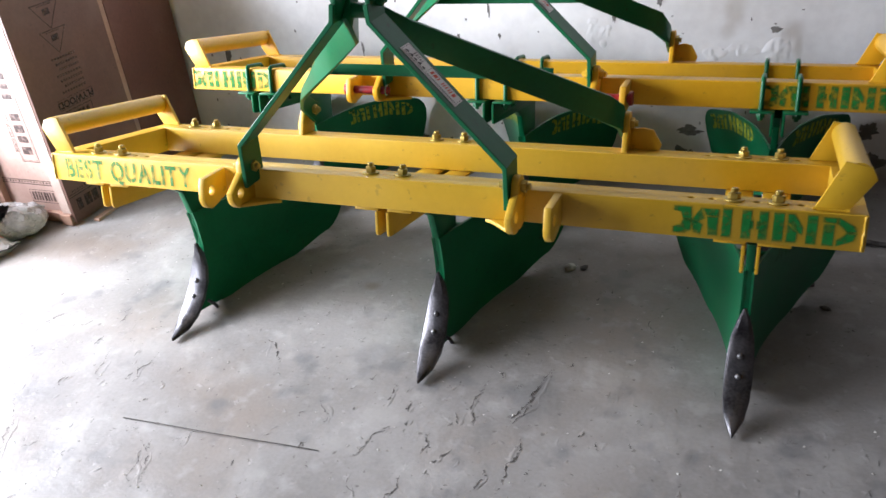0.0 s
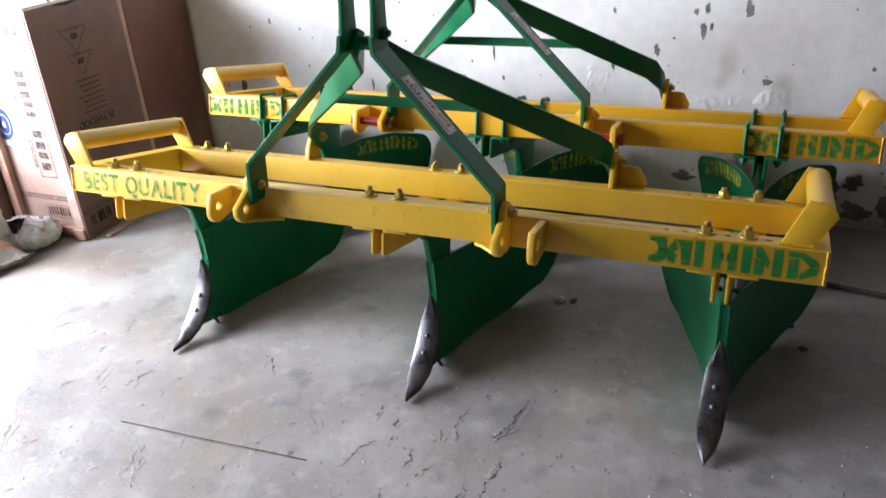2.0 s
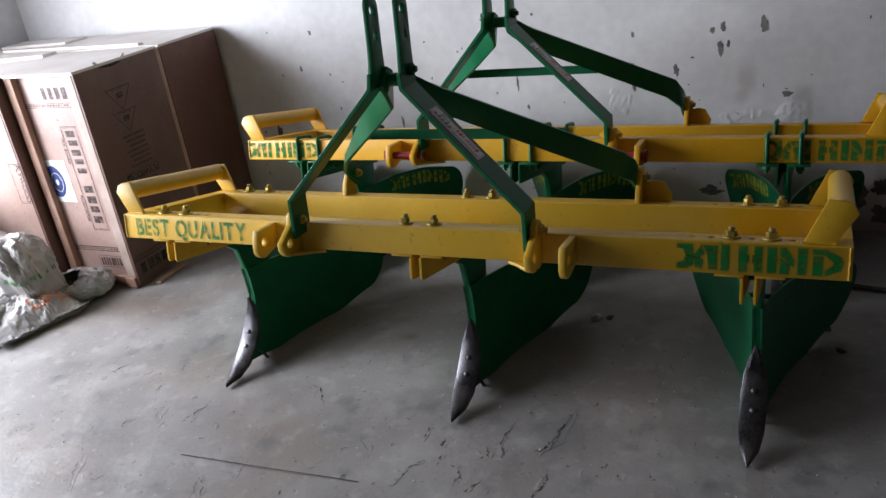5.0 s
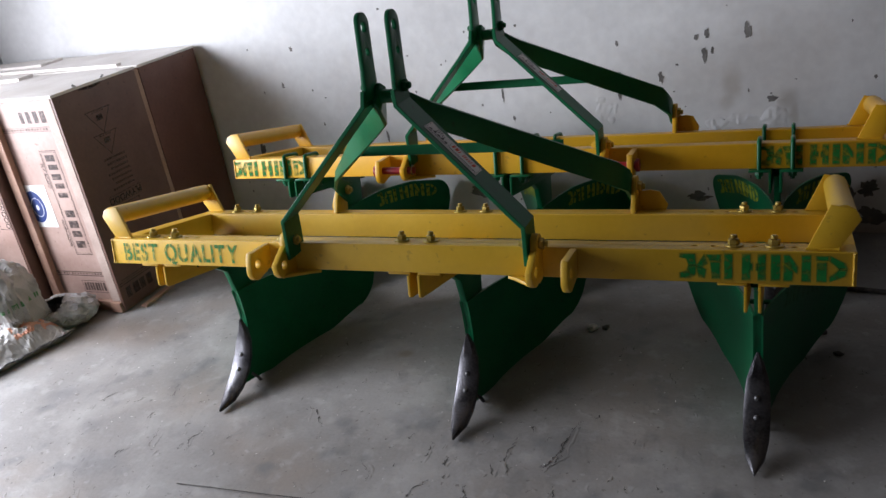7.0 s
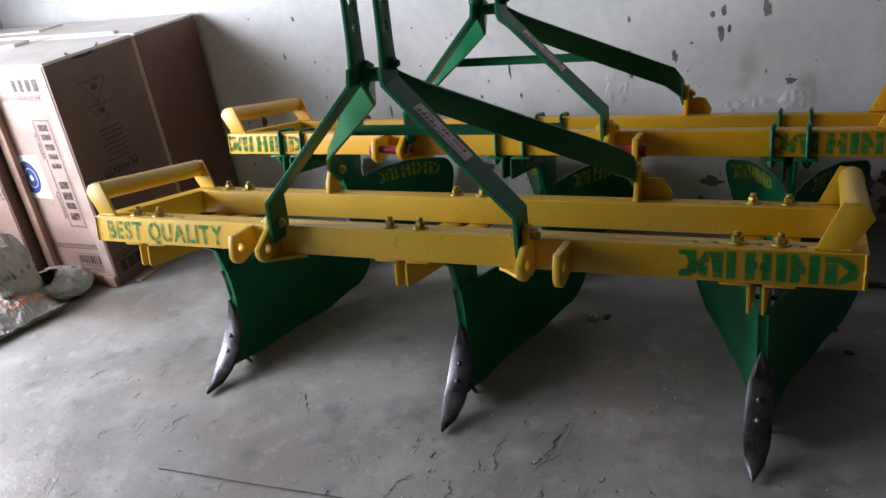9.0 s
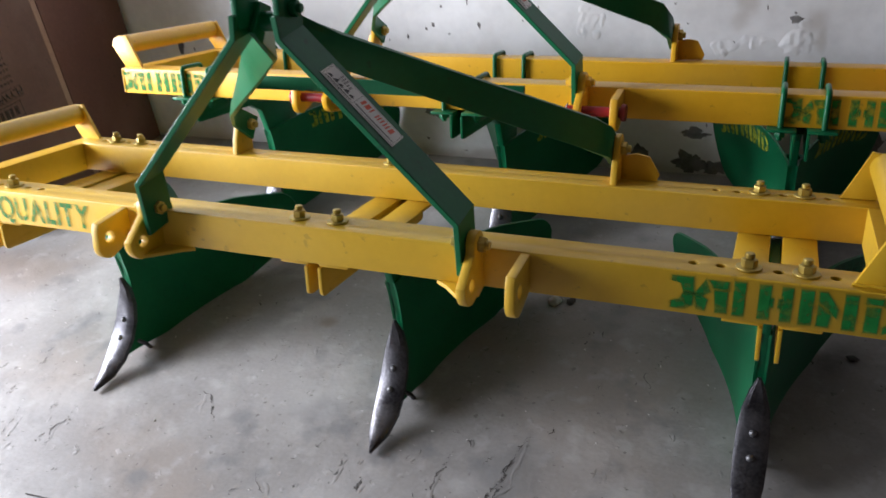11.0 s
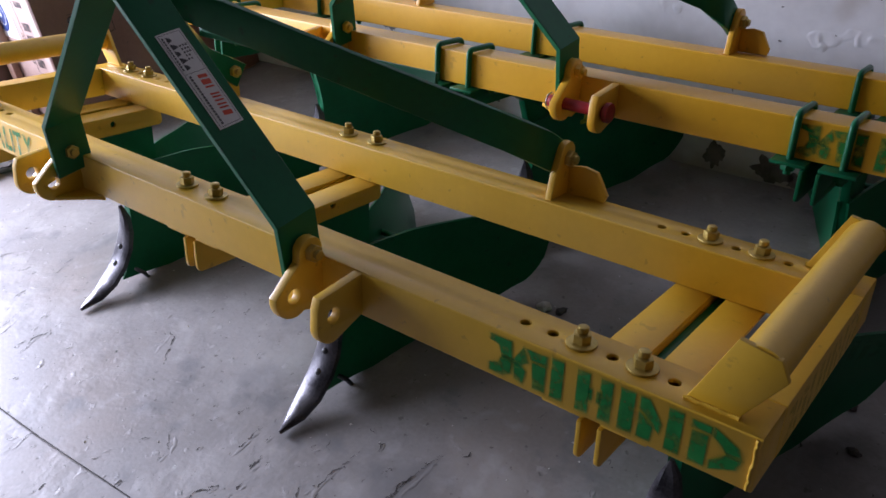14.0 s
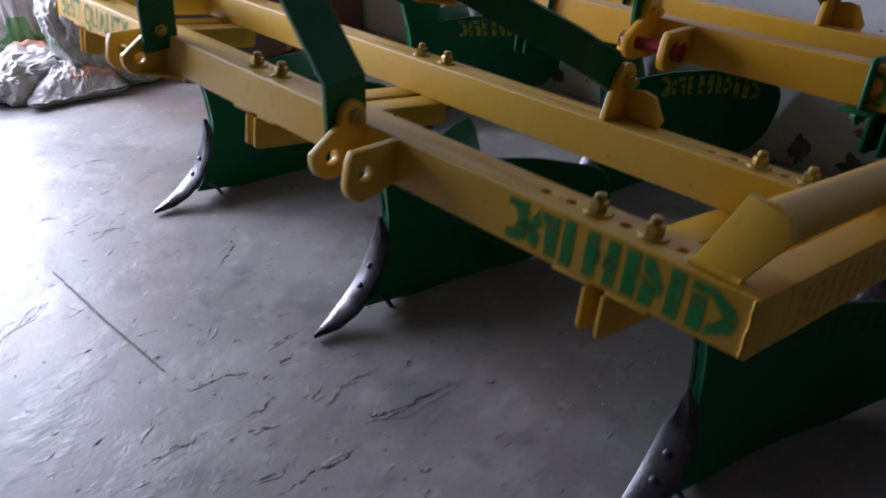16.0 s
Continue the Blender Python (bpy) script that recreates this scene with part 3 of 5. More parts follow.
def u_bolt(parent, x, y0):
    """A round U-bolt over a beam, with its two nuts below the clamp."""
    y1, top, r = y0 + D, 0.008, 0.0068
    pts = [(x, y0 - 0.007, -H - 0.03), (x, y0 - 0.007, -0.004)] + [(x, y0 + 0.006 - 0.013 * math.cos(a), -0.004 + 0.013 * math.sin(a)) for a in (0.5, 1.0, 1.57)]
    pts += [(x, y1 - 0.006 + 0.013 * math.cos(a), -0.004 + 0.013 * math.sin(a)) for a in (1.57, 1.0, 0.5)] + [(x, y1 + 0.007, -0.004), (x, y1 + 0.007, -H - 0.03)]
    ob = smooth(part("u_bolt", bent_rod(pts, r), GREEN, parent, "green U-bolt over the beam"), 60)
    for y in (y0 - 0.007, y1 + 0.007):
        smooth(part("nut", rod((x, y, -H - 0.022), (x, y, -H - 0.009), 0.0135, sides=6, bevel=0.001), GREEN, ob), 30)
    return ob


def stencil_bars(u0, u1, v0, v1):
    """Stencilled blocks of paint, in the widths and gaps of the faded trade mark on the beam."""
    w, h = u1 - u0, v1 - v0
    f = lambda a, b, c=0.0, d=1.0: rect(u0 + a * w, v0 + c * h, u0 + b * w, v0 + d * h)
    q = lambda *pts: [(u0 + a * w, v0 + b * h) for a, b in pts]
    return [q((0.0, 1.0), (0.090, 1.0), (0.096, 0.55), (0.052, 0.55), (0.042, 0.80), (0.0, 0.84)), q((0.096, 0.50), (0.092, 0.14), (0.060, 0.0), (0.0, 0.0), (0.0, 0.20), (0.040, 0.26), (0.052, 0.50)),
            q((0.104, 0.50), (0.150, 0.98), (0.168, 0.62), (0.135, 0.48)), q((0.106, 0.44), (0.138, 0.42), (0.160, 0.34), (0.152, 0.02), (0.118, 0.06)), q((0.165, 0.98), (0.250, 0.98), (0.250, 0.74), (0.190, 0.76)), q((0.192, 0.66), (0.250, 0.66), (0.250, 0.02), (0.202, 0.02)),
            f(0.278, 0.327, 0.0), f(0.388, 0.437, 0.0), f(0.437, 0.450, 0.40, 0.62), f(0.472, 0.484, 0.40, 0.62), f(0.484, 0.530, 0.0), f(0.563, 0.616),
            q((0.640, 1.0), (0.672, 1.0), (0.717, 0.58), (0.715, 0.30), (0.645, 0.72)), q((0.640, 0.62), (0.690, 0.34), (0.686, 0.0), (0.640, 0.0)), f(0.744, 0.795), f(0.832, 0.890, 0.84, 1.0), f(0.832, 0.885, 0.0, 0.72),
            q((0.909, 1.0), (0.985, 0.74), (1.0, 0.54), (0.955, 0.54), (0.940, 0.66), (0.909, 0.78)), q((1.0, 0.46), (0.985, 0.22), (0.909, 0.0), (0.909, 0.20), (0.940, 0.32), (0.955, 0.46))]



def hitch_lugs(parent, paint, pinned):
    """The two lower-link clevises on the front beam, each an eared plate and a plain plate."""
    for eared, plain, inward in (((-0.368, -0.466, 1), (0.330, 0.420, -1)) if pinned else ((-0.372, -0.460, 1), (0.347, 0.433, -1))):
        out = [(0.009, -0.004), (0.009, -0.076)] + [(-0.02, -0.086)] + arc(-0.053, -0.050, 0.037, -60, -190, 9) + [(-0.058, -0.015), (-0.040, 0.000)] + arc(-0.015, 0.014, 0.024, 190, 0, 9) + [(0.008, -0.001)]
        ob = smooth(part("hitch_lug", plate(out, [(-0.053, -0.050, 0.0125)], 0.018, upright(eared), 0.0025), paint, parent))
        out = [(0.009, -0.003), (-0.078, -0.014), (-0.084, -0.030)] + arc(-0.056, -0.064, 0.031, 170, 280, 8) + [(0.009, -0.072)]
        smooth(part("hitch_lug", plate(out, [(-0.053, -0.050, 0.0125)], 0.018, upright(plain), 0.0025), paint, parent))
        foot = [(eared, -0.060), (eared + inward * 0.014, -0.056), (eared + inward * 0.062, -0.006), (eared + inward * 0.085, 0.010), (eared, 0.022)][::inward]
        smooth(part("gusset", plate(foot, [], 0.008, Matrix.Translation((0, 0, -H - 0.0045))), paint, parent))
        side_bolt(parent, eared + inward * 0.023 if inward > 0 else eared + 0.009, -0.015, 0.013, 1, BRASSY if not pinned else paint)
        side_bolt(parent, eared - 0.009 if inward > 0 else eared - 0.023, -0.015, 0.013, -1, BRASSY if not pinned else paint)
        if pinned:
            a, b = (plain - 0.012, eared + 0.034) if plain < eared else (eared - 0.034, plain + 0.014)
            pin = smooth(part("hitch_pin", rod((a, -0.053, -0.050), (b, -0.053, -0.050), 0.0125, bevel=0.002), RED, parent, "red-painted hitch pin"))
            end = b if plain > eared else a
            sgn = 1 if plain > eared else -1
            smooth(part("head", rod((end, -0.053, -0.050), (end + sgn * 0.012, -0.053, -0.050), 0.021, bevel=0.002), RED, pin))
            far = a if plain > eared else b
            ring = [(far + sgn * 0.006, -0.053 + 0.017 * math.cos(k), -0.050 + 0.017 * math.sin(k)) for k in np.linspace(0, 6.1, 16)]
            smooth(part("lynch_pin", bent_rod(ring, 0.002, sides=6), CHROME, pin))


def mast(parent, mat, far=False):
    """The A-frame: two bent front straps with holed tops, two rear braces, spacer, tie and brackets."""
    slip = -0.028 if far else 0.0
    for side in (-1, 1):
        low = -0.350 if side < 0 else 0.330
        up = -0.046 if side < 0 else 0.036
        if far:
            low, up = (-0.352, -0.074) if side < 0 else (0.315, 0.004)
        bend = 0.078 if side < 0 else 0.066
        pts = [(low, -0.010, -0.030), (low, -0.022, bend), (up + side * 0.004, -0.062, 0.372), (up, -0.064, 0.41)]
        smooth(part("front_strap", bar_along(pts, 0.078, 0.011, (0, 1, 0.20)), mat, parent), 30)
        lean = Matrix.Translation((up, 0, 0.010)) @ Matrix(((0, 0, 1, 0), (1, -0.10, 0, -0.018), (0, 1, 0, 0), (0, 0, 0, 1)))
        out = [(-0.036, 0.37), (0.036, 0.37), (0.029, 0.45)] + arc(0, 0.553, 0.028, 0, 180, 10) + [(-0.029, 0.45)]
        smooth(part("mast_plate", plate(out, [(-0.002, 0.545, 0.0125), (0.002, 0.487, 0.0095)], 0.012, lean), mat, parent))
        ex = -0.466 if side < 0 else 0.487
        if far:
            ex = -0.470 if side < 0 else 0.474
        straight, slant = Vector((0, 0.521, 0.854)), Vector((side * 0.55, -0.04, 0.83))
        a, b = Vector((up + side * 0.035, 0.033, 0.344)), Vector((ex - side * 0.03, 0.390, 0.131 + (0.012 if far else 0.0)))
        pts, axes = [(up - side * 0.012, -0.052, 0.397), (up - side * 0.012, -0.026, 0.382)], [straight, straight]
        for k in range(6):
            pts.append(a.lerp(b, k / 5))
            axes.append(slant.lerp(straight, (0.85 if side < 0 else 0.25) * (k / 5) ** 1.2))
        pts += [(ex, 0.440, 0.101), (ex, 0.512, 0.057)]
        axes += [straight, straight]
        widths = (0.058, 0.070, 0.080, 0.074, 0.066, 0.056, 0.046, 0.038, 0.050, 0.062)
        if side > 0:
            # the lower edge keeps its line, the upper edge lies deeper
            full = (0.058, 0.070, 0.082, 0.082, 0.082, 0.082, 0.082, 0.080, 0.076, 0.064)
            widths = (0.050, 0.056, 0.064, 0.065, 0.066, 0.067, 0.068, 0.068, 0.066, 0.060)
            pts = [Vector(p) - Vector(v).normalized() * ((f - w) / 2) for p, v, f, w in zip(pts, axes, full, widths)]
        smooth(part("rear_brace", bar_along(pts, widths, 0.011, axes), mat, parent), 40)
        bx = ex + (0.0128 if side > 0 else -0.018)
        out = [(0.440, 0.001), (0.515, 0.001), (0.513, 0.085)] + arc(0.489, 0.080, 0.024, 20, 160, 8) + [(0.448, 0.040)]
        smooth(part("rear_bracket", plate(out, [], 0.014, upright(bx), 0.002), AMBER if parent.get("amber") else YELLOW, parent))
        k = (0.92 if far else 1.0) if side > 0 else 0.5
        g = [(bx + side * u * k, v) for u, v in ((0.007 / k, 0.001), (0.084, 0.001), (0.090, 0.016), (0.066, 0.055), (0.040, 0.060), (0.007 / k, 0.055))][::side]
        smooth(part("gusset", plate(g, [], 0.009, facing(0.500)), AMBER if parent.get("amber") else YELLOW, parent))
        side_bolt(parent, bx + 0.007 if side > 0 else ex + 0.0055, 0.489, 0.072, 1, BRASSY, 0.0155)
    smooth(part("spacer", rod((-0.040 + slip, -0.032, 0.388), (0.040 + slip, -0.032, 0.388), 0.017), mat, parent))
    side_bolt(parent, (0.010 if far else 0.042), -0.052, 0.412, 1, mat, 0.0145)
    side_bolt(parent, -0.052 + slip, -0.052, 0.412, -1, mat, 0.0145)
    pts = [(-0.322, 0.305, 0.218), (0.340 + slip / 2, 0.305, 0.218)]
    smooth(part("cross_tie", bar_along(pts, 0.030, 0.009, (0, 0.10, 1)), mat, parent))


def handle(parent, side, paint, shift=0.0):
    """The round rest at a frame end: a pipe between two leaning plates."""
    for y in (0.030, 0.486):
        out = [(side * 0.957, 0.001), (side * 1.020, 0.001), (side * 1.063, 0.066), (side * 1.051, 0.090), (side * 1.003, 0.099)]
        out = [(u + side * shift, v) for u, v in (out if side > 0 else out[::-1])]
        smooth(part("rest_plate", plate(out, [], 0.010, facing(y), 0.0015), paint, parent))
    smooth(part("rest_pipe", rod((side * (1.029 + shift), 0.029, 0.069), (side * (1.029 + shift), 0.487, 0.069), 0.0285, sides=32), paint, parent), 40)


def plough(x, y, z, half, paint, clamps, label):
    """A three-body ridger: two box beams, end channels, bodies, clamps, mast and hitch."""
    top = tagged(new("ridger_plough"), label, "plough", group="ridger ploughs")
    top.matrix_world = pose(x, y, z, TILT_BACK)
    if paint is AMBER:
        top["amber"] = 1
    bolted = paint is YELLOW
    extra = []
    if bolted:
        for t in TINES:
            extra += [t + k * 0.043 for k in ((-3, -2, 0.05, 2.0) if t > 0.5 else (-2, 0, 2, 3) if t < -0.5 else ())]
    beam("front_beam", -half, half, FORE, paint, top, extra)
    beam("rear_beam", -half, half, REAR, paint, top, extra)
    for side in (-1, 1):
        part("end_channel", box(*sorted((side * (half - 0.052), side * half)), FORE + D + 0.0008, REAR - 0.0008, -H, -0.0004, 0.0012), paint, top)
        handle(top, side, paint, half - 1.048 + (0.022 if side < 0 else -0.008))
    for t in TINES:
        body(top, t, GREEN, not bolted)
        clamp_angles(top, t, clamps)
        for y0 in (FORE, REAR):
            for k in (-1, 1):
                if bolted:
                    hex_bolt(top, t + k * 0.043, y0 + D / 2)
                else:
                    u_bolt(top, t + k * 0.047, y0)
    hitch_lugs(top, paint, not bolted)
    r = random.Random(4 if bolted else 9)
    for side in (-1, 1):
        for yy in (FORE - 0.0005, FORE + D):
            bead = [(side * (half - 0.006 + r.uniform(-0.001, 0.001)), yy + r.uniform(-0.0008, 0.0008), -H + 0.003 + (H - 0.006) * k / 16) for k in range(17)]
            smooth(part("weld_bead", bent_rod(bead, 0.0024, sides=6), paint, top), 60)
        for yy in (0.0235, 0.4925):
            foot = half - 1.048 + (0.022 if side < 0 else -0.008)
            bead = [(side * (0.955 + foot + 0.067 * k / 12), yy + r.uniform(-0.0008, 0.0008), 0.0015 + r.uniform(-0.0005, 0.0008)) for k in range(13)]
            smooth(part("weld_bead", bent_rod(bead, 0.003, sides=6), paint, top), 60)
    mast(top, GREEN, not bolted)
    return top


front = plough(0.03, -0.014, 0.674, 1.048, YELLOW, YELLOW, "yellow and green three-body ridger plough standing on the floor")
rear = plough(0.06, 0.757, 0.665, 1.156, AMBER, GREEN, "amber and green ridger plough with U-bolts and red pins")


def grown(pts, by):
    """The same outline, larger by a margin."""
    cu, cv = sum(p[0] for p in pts) / len(pts), sum(p[1] for p in pts) / len(pts)
    out = []
    for u, v in pts:
        d = math.hypot(u - cu, v - cv)
        out.append((u + (u - cu) / d * by * 1.3, v + (v - cv) / d * by * 1.3))
    return out


def soft_block(pts, m):
    """A block of sprayed paint: full in the middle, fading out over its rim."""
    bm = bmesh.new()
    coat = bm.loops.layers.float_color.new("coat")
    rings = []
    for by, full in ((-0.0022, 1.0), (0.0008, 0.8), (0.0028, 0.18), (0.0060, 0.0)):
        rings.append([(bm.verts.new((u, v, 0)), full) for u, v in grown(pts, by)])
    n = len(pts)
    faces = [rings[0]]
    for a, b in zip(rings, rings[1:]):
        faces += [[a[k], b[k], b[(k + 1) % n], a[(k + 1) % n]] for k in range(n)]
    for corners in faces:
        f = bm.faces.new([v for v, full in corners])
        thick = dict(corners)
        for loop in f.loops:
            loop[coat] = (thick[loop.vert],) * 3 + (1.0,)
    bm.transform(m)
    return bm


def beam_stencil(parent, u0, u1, paint):
    for pts in stencil_bars(u0, u1, -0.066, -0.011):
        part("stencil_block", soft_block(pts, facing(FORE - 0.0010)), paint, parent)


beam_stencil(front, 0.684, 1.028, SPRAY)
beam_stencil(rear, -1.150, -0.818, THINSPRAY)
beam_stencil(rear, 0.800, 1.145, THINSPRAY)
for pts in stencil_bars(0.10, 0.43, -0.066, -0.012):
    part("stencil_block", marks([pts], upright(1.0492)), FADED, front)


def stencil_words(text, u0, u1, v, high, m, mat, parent):
    """Heavy stencilled capitals, cut through by the ties of the stencil plate."""
    own, at = bmesh.new(), 0.0
    for ch in text:
        if ch == " ":
            at += 0.34
            continue
        cu = bpy.data.curves.new("scratch", "FONT")
        cu.body, cu.size, cu.offset = ch, 1.0, 0.028
        ob = bpy.data.objects.new("scratch", cu)
        me = bpy.data.meshes.new_from_object(ob)
        bm = bmesh.new()
        bm.from_mesh(me)
        bpy.data.objects.remove(ob)
        bpy.data.curves.remove(cu)
        bpy.data.meshes.remove(me)
        lo, hi = min(p.co.x for p in bm.verts), max(p.co.x for p in bm.verts)
        cut = {"B": 0.30, "E": 0.34, "S": 0.5, "Q": 0.5, "U": 0.5, "A": 0.5}.get(ch)
        if cut:
            c = lo + (hi - lo) * cut
            for side in (c - 0.028, c + 0.028):
                bmesh.ops.bisect_plane(bm, geom=bm.verts[:] + bm.edges[:] + bm.faces[:], plane_co=(side, 0, 0), plane_no=(1, 0, 0))
            bmesh.ops.delete(bm, geom=[f for f in bm.faces if abs(f.calc_center_median().x - c) < 0.028], context="FACES")
        bm.transform(Matrix.Translation((at - lo, 0, 0)))
        at += hi - lo + 0.10
        own = merge(own, bm)
    wide = at - 0.10
    for p in own.verts:
        p.co = Vector((u0 + (u1 - u0) * p.co.x / wide, v + high * (p.co.y / 0.70 - 0.5), 0))
    own.transform(m)
    return part("stencil", own, mat, parent, "green stencilled lettering")


stencil_words("BEST QUALITY", -0.996, -0.562, -0.038, 0.052, facing(FORE - 0.0014), STENCIL, front)



def sticker(parent):
    """White maker's label on the slanted face of a front strap, its writing as bars."""
    a, b = (Vector((0.008, -0.062, 0.372)), Vector((0.315, -0.022, 0.066))) if parent.get("amber") else (Vector((0.040, -0.062, 0.372)), Vector((0.330, -0.022, 0.066)))
    u = (b - a).normalized()
    v = Vector((0, 1, 0.20)).normalized()
    v = (v - u * v.dot(u)).normalized()
    n = u.cross(v)
    c = a + (b - a) * 0.40 + n * 0.0066
    m = Matrix(((u.x, v.x, n.x, c.x), (u.y, v.y, n.y, c.y), (u.z, v.z, n.z, c.z), (0, 0, 0, 1)))
    lab = part("label", plate([(-0.086, -0.022), (0.086, -0.022), (0.086, 0.022), (-0.086, 0.022)], [], 0.0008, m, 0.0002), LABEL, parent, "white maker's label with red and black print")
    up = m @ Matrix.Translation((0, 0, 0.0009))
    part("frame_line", marks([rect(-0.083, 0.0185, 0.083, 0.0192), rect(-0.083, -0.0192, 0.083, -0.0185), rect(-0.083, -0.019, -0.0823, 0.019), rect(0.0823, -0.019, 0.083, 0.019), rect(-0.012, -0.017, -0.0114, 0.017)], up), INK, lab)
    hills = [[(-0.078 + k * 0.0125, -0.010), (-0.067 + k * 0.0125, -0.010), (-0.070 + k * 0.0125, -0.002 + 0.004 * (k % 2)), (-0.075 + k * 0.0125, -0.004)] for k in range(5)]
    dots = [rect(-0.060 + 0.006 * (k % 5), 0.003 + 0.005 * (k // 5), -0.0565 + 0.006 * (k % 5), 0.006 + 0.005 * (k // 5)) for k in range(13)]
    part("emblem", marks(hills + dots, up), INK, lab)
    red = [rect(-0.006 + q, -0.001, -0.006 + q + w, 0.014, 0.002) for q, w in ((0, 0.006), (0.009, 0.009), (0.021, 0.003), (0.034, 0.003), (0.0395, 0.003), (0.046, 0.003), (0.053, 0.003), (0.059, 0.003), (0.066, 0.008))]
    part("red_print", marks(red, up), REDINK, lab)
    small = [rect(-0.008 + 0.0052 * k, -0.0145, -0.0042 + 0.0052 * k, -0.0105) for k in range(17)] + [rect(-0.078 + 0.005 * k, -0.0165, -0.0745 + 0.005 * k, -0.0135) for k in range(12)]
    part("small_print", marks(small, up), INK, lab)


sticker(front)
sticker(rear)

# ---- crates ----
def crate(label, x0, x1, y0, y1, z1, side_mat, front_mat, recess=0.0):
    """A board crate: thin panels, a base frame on the floor and, where recessed, battens round the front panel."""
    ob = tagged(new("crate"), label, "crate", group="plywood crates")
    ob.matrix_world = Matrix.Translation((x1, y0, 0))
    w, d = x1 - x0, y1 - y0
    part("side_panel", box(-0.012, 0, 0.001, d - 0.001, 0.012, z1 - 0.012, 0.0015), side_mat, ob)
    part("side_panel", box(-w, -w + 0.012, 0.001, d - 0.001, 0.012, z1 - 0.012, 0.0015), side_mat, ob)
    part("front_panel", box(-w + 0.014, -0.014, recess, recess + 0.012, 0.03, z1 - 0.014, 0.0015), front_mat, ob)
    part("back_panel", box(-w + 0.014, -0.014, d - 0.012, d, 0.03, z1 - 0.014, 0.0015), front_mat, ob)
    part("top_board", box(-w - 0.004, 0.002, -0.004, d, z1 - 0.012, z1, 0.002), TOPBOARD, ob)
    part("base_frame", box(-w + 0.014, -0.014, 0.014, d - 0.014, 0.0, 0.028, 0.002), BATTEN, ob)
    if recess:
        part("corner_batten", box(-0.064, -0.0135, 0.0, recess - 0.001, 0.055, z1 - 0.0135, 0.002), PALEWOOD, ob, "pale corner batten")
        part("corner_batten", box(-w + 0.0135, -w + 0.058, -0.006, recess - 0.001, 0.055, z1 - 0.0135, 0.002), BATTEN, ob, "raw wooden corner batten")
        part("bottom_batten", box(-w + 0.014, -0.075, 0.002, recess - 0.001, 0.020, 0.052, 0.002), BATTEN, ob)
        part("corner_block", box(-0.072, -0.0135, -0.012, recess - 0.001, 0.004, 0.053, 0.003), BATTEN, ob)
    return ob


FR = 0.024
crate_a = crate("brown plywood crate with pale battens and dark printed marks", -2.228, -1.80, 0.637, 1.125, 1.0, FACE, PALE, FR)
crate_b = crate("plain red-brown board crate standing against the wall", -3.15, -1.80, 1.152, 1.560, 1.0, PANEL, PANEL)
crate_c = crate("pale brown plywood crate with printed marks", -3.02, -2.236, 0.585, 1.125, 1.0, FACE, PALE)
part("corner_batten", box(-0.016, -0.001, 0.488, 0.5135, 0.012, 0.985, 0.003), BATTEN, crate_a, "raw wooden batten between the crates")


def ring(cx, cy, rx, ry, t, a0=0, a1=360, n=24):
    """A thin flat ring, or a stretch of one, as four-cornered shapes."""
    pts = [radians(a0 + (a1 - a0) * k / n) for k in range(n + 1)]
    return [[(cx + (rx - t) * math.cos(a), cy + (ry - t) * math.sin(a)), (cx + rx * math.cos(a), cy + ry * math.sin(a)), (cx + rx * math.cos(b), cy + ry * math.sin(b)), (cx + (rx - t) * math.cos(b), cy + (ry - t) * math.sin(b))] for a, b in zip(pts, pts[1:])]


def frame_lines(u0, v0, u1, v1, t=0.003):
    return [rect(u0, v0, u1, v0 + t), rect(u0, v1 - t, u1, v1), rect(u0, v0 + t, u0 + t, v1 - t), rect(u1 - t, v0 + t, u1, v1 - t)]


def blocks(u0, v0, u1, v1, n, gap=0.25, seed=1):
    """Writing that cannot be read: bars of its size."""
    r, w, out = random.Random(seed), (u1 - u0) / n, []
    for k in range(n):
        out.append(rect(u0 + k * w, v0, u0 + k * w + w * (1 - gap * r.uniform(0.6, 1.4)), v1))
    return out


# front of the printed crate: own axes x right, z up, from the crate's right front corner
face = facing(FR - 0.0008)
down = face @ Matrix.Translation((-0.157, 0.52, 0)) @ pose(0, 0, 0, 0, 0, -90)
mark = part("trade_mark", marks(frame_lines(-0.245, -0.048, 0.245, 0.048, 0.003) + frame_lines(-0.238, -0.041, 0.238, 0.041, 0.0015) + blocks(-0.225, -0.026, -0.010, 0.028, 5, 0.42, 3) + blocks(0.03, -0.026, 0.225, 0.028, 4, 0.42, 4), down), BROWNINK, crate_a, "dark printed trade mark blocks")
words("FLUSH DOOR", 0.021, down @ Matrix.Translation((0.14, -0.060, 0)), BROWNINK, crate_a, "print")
words("PLY. BOARD", 0.021, down @ Matrix.Translation((-0.13, -0.060, 0)), BROWNINK, crate_a, "print")
part("top_print", marks(blocks(-0.245, 0.885, -0.085, 0.935, 4, 0.35, 6) + frame_lines(-0.385, 0.848, -0.085, 0.868, 0.002) + blocks(-0.37, 0.854, -0.10, 0.862, 16, 0.5, 7), face), BROWNINK, crate_a)
part("low_print", marks([rect(-0.42, 0.186, -0.07, 0.190), rect(-0.42, 0.168, -0.07, 0.172)] + blocks(-0.40, 0.176, -0.09, 0.183, 18, 0.5, 8) + frame_lines(-0.235, 0.085, -0.085, 0.145, 0.002) + blocks(-0.225, 0.095, -0.095, 0.135, 8, 0.35, 9), face), BROWNINK, crate_a)
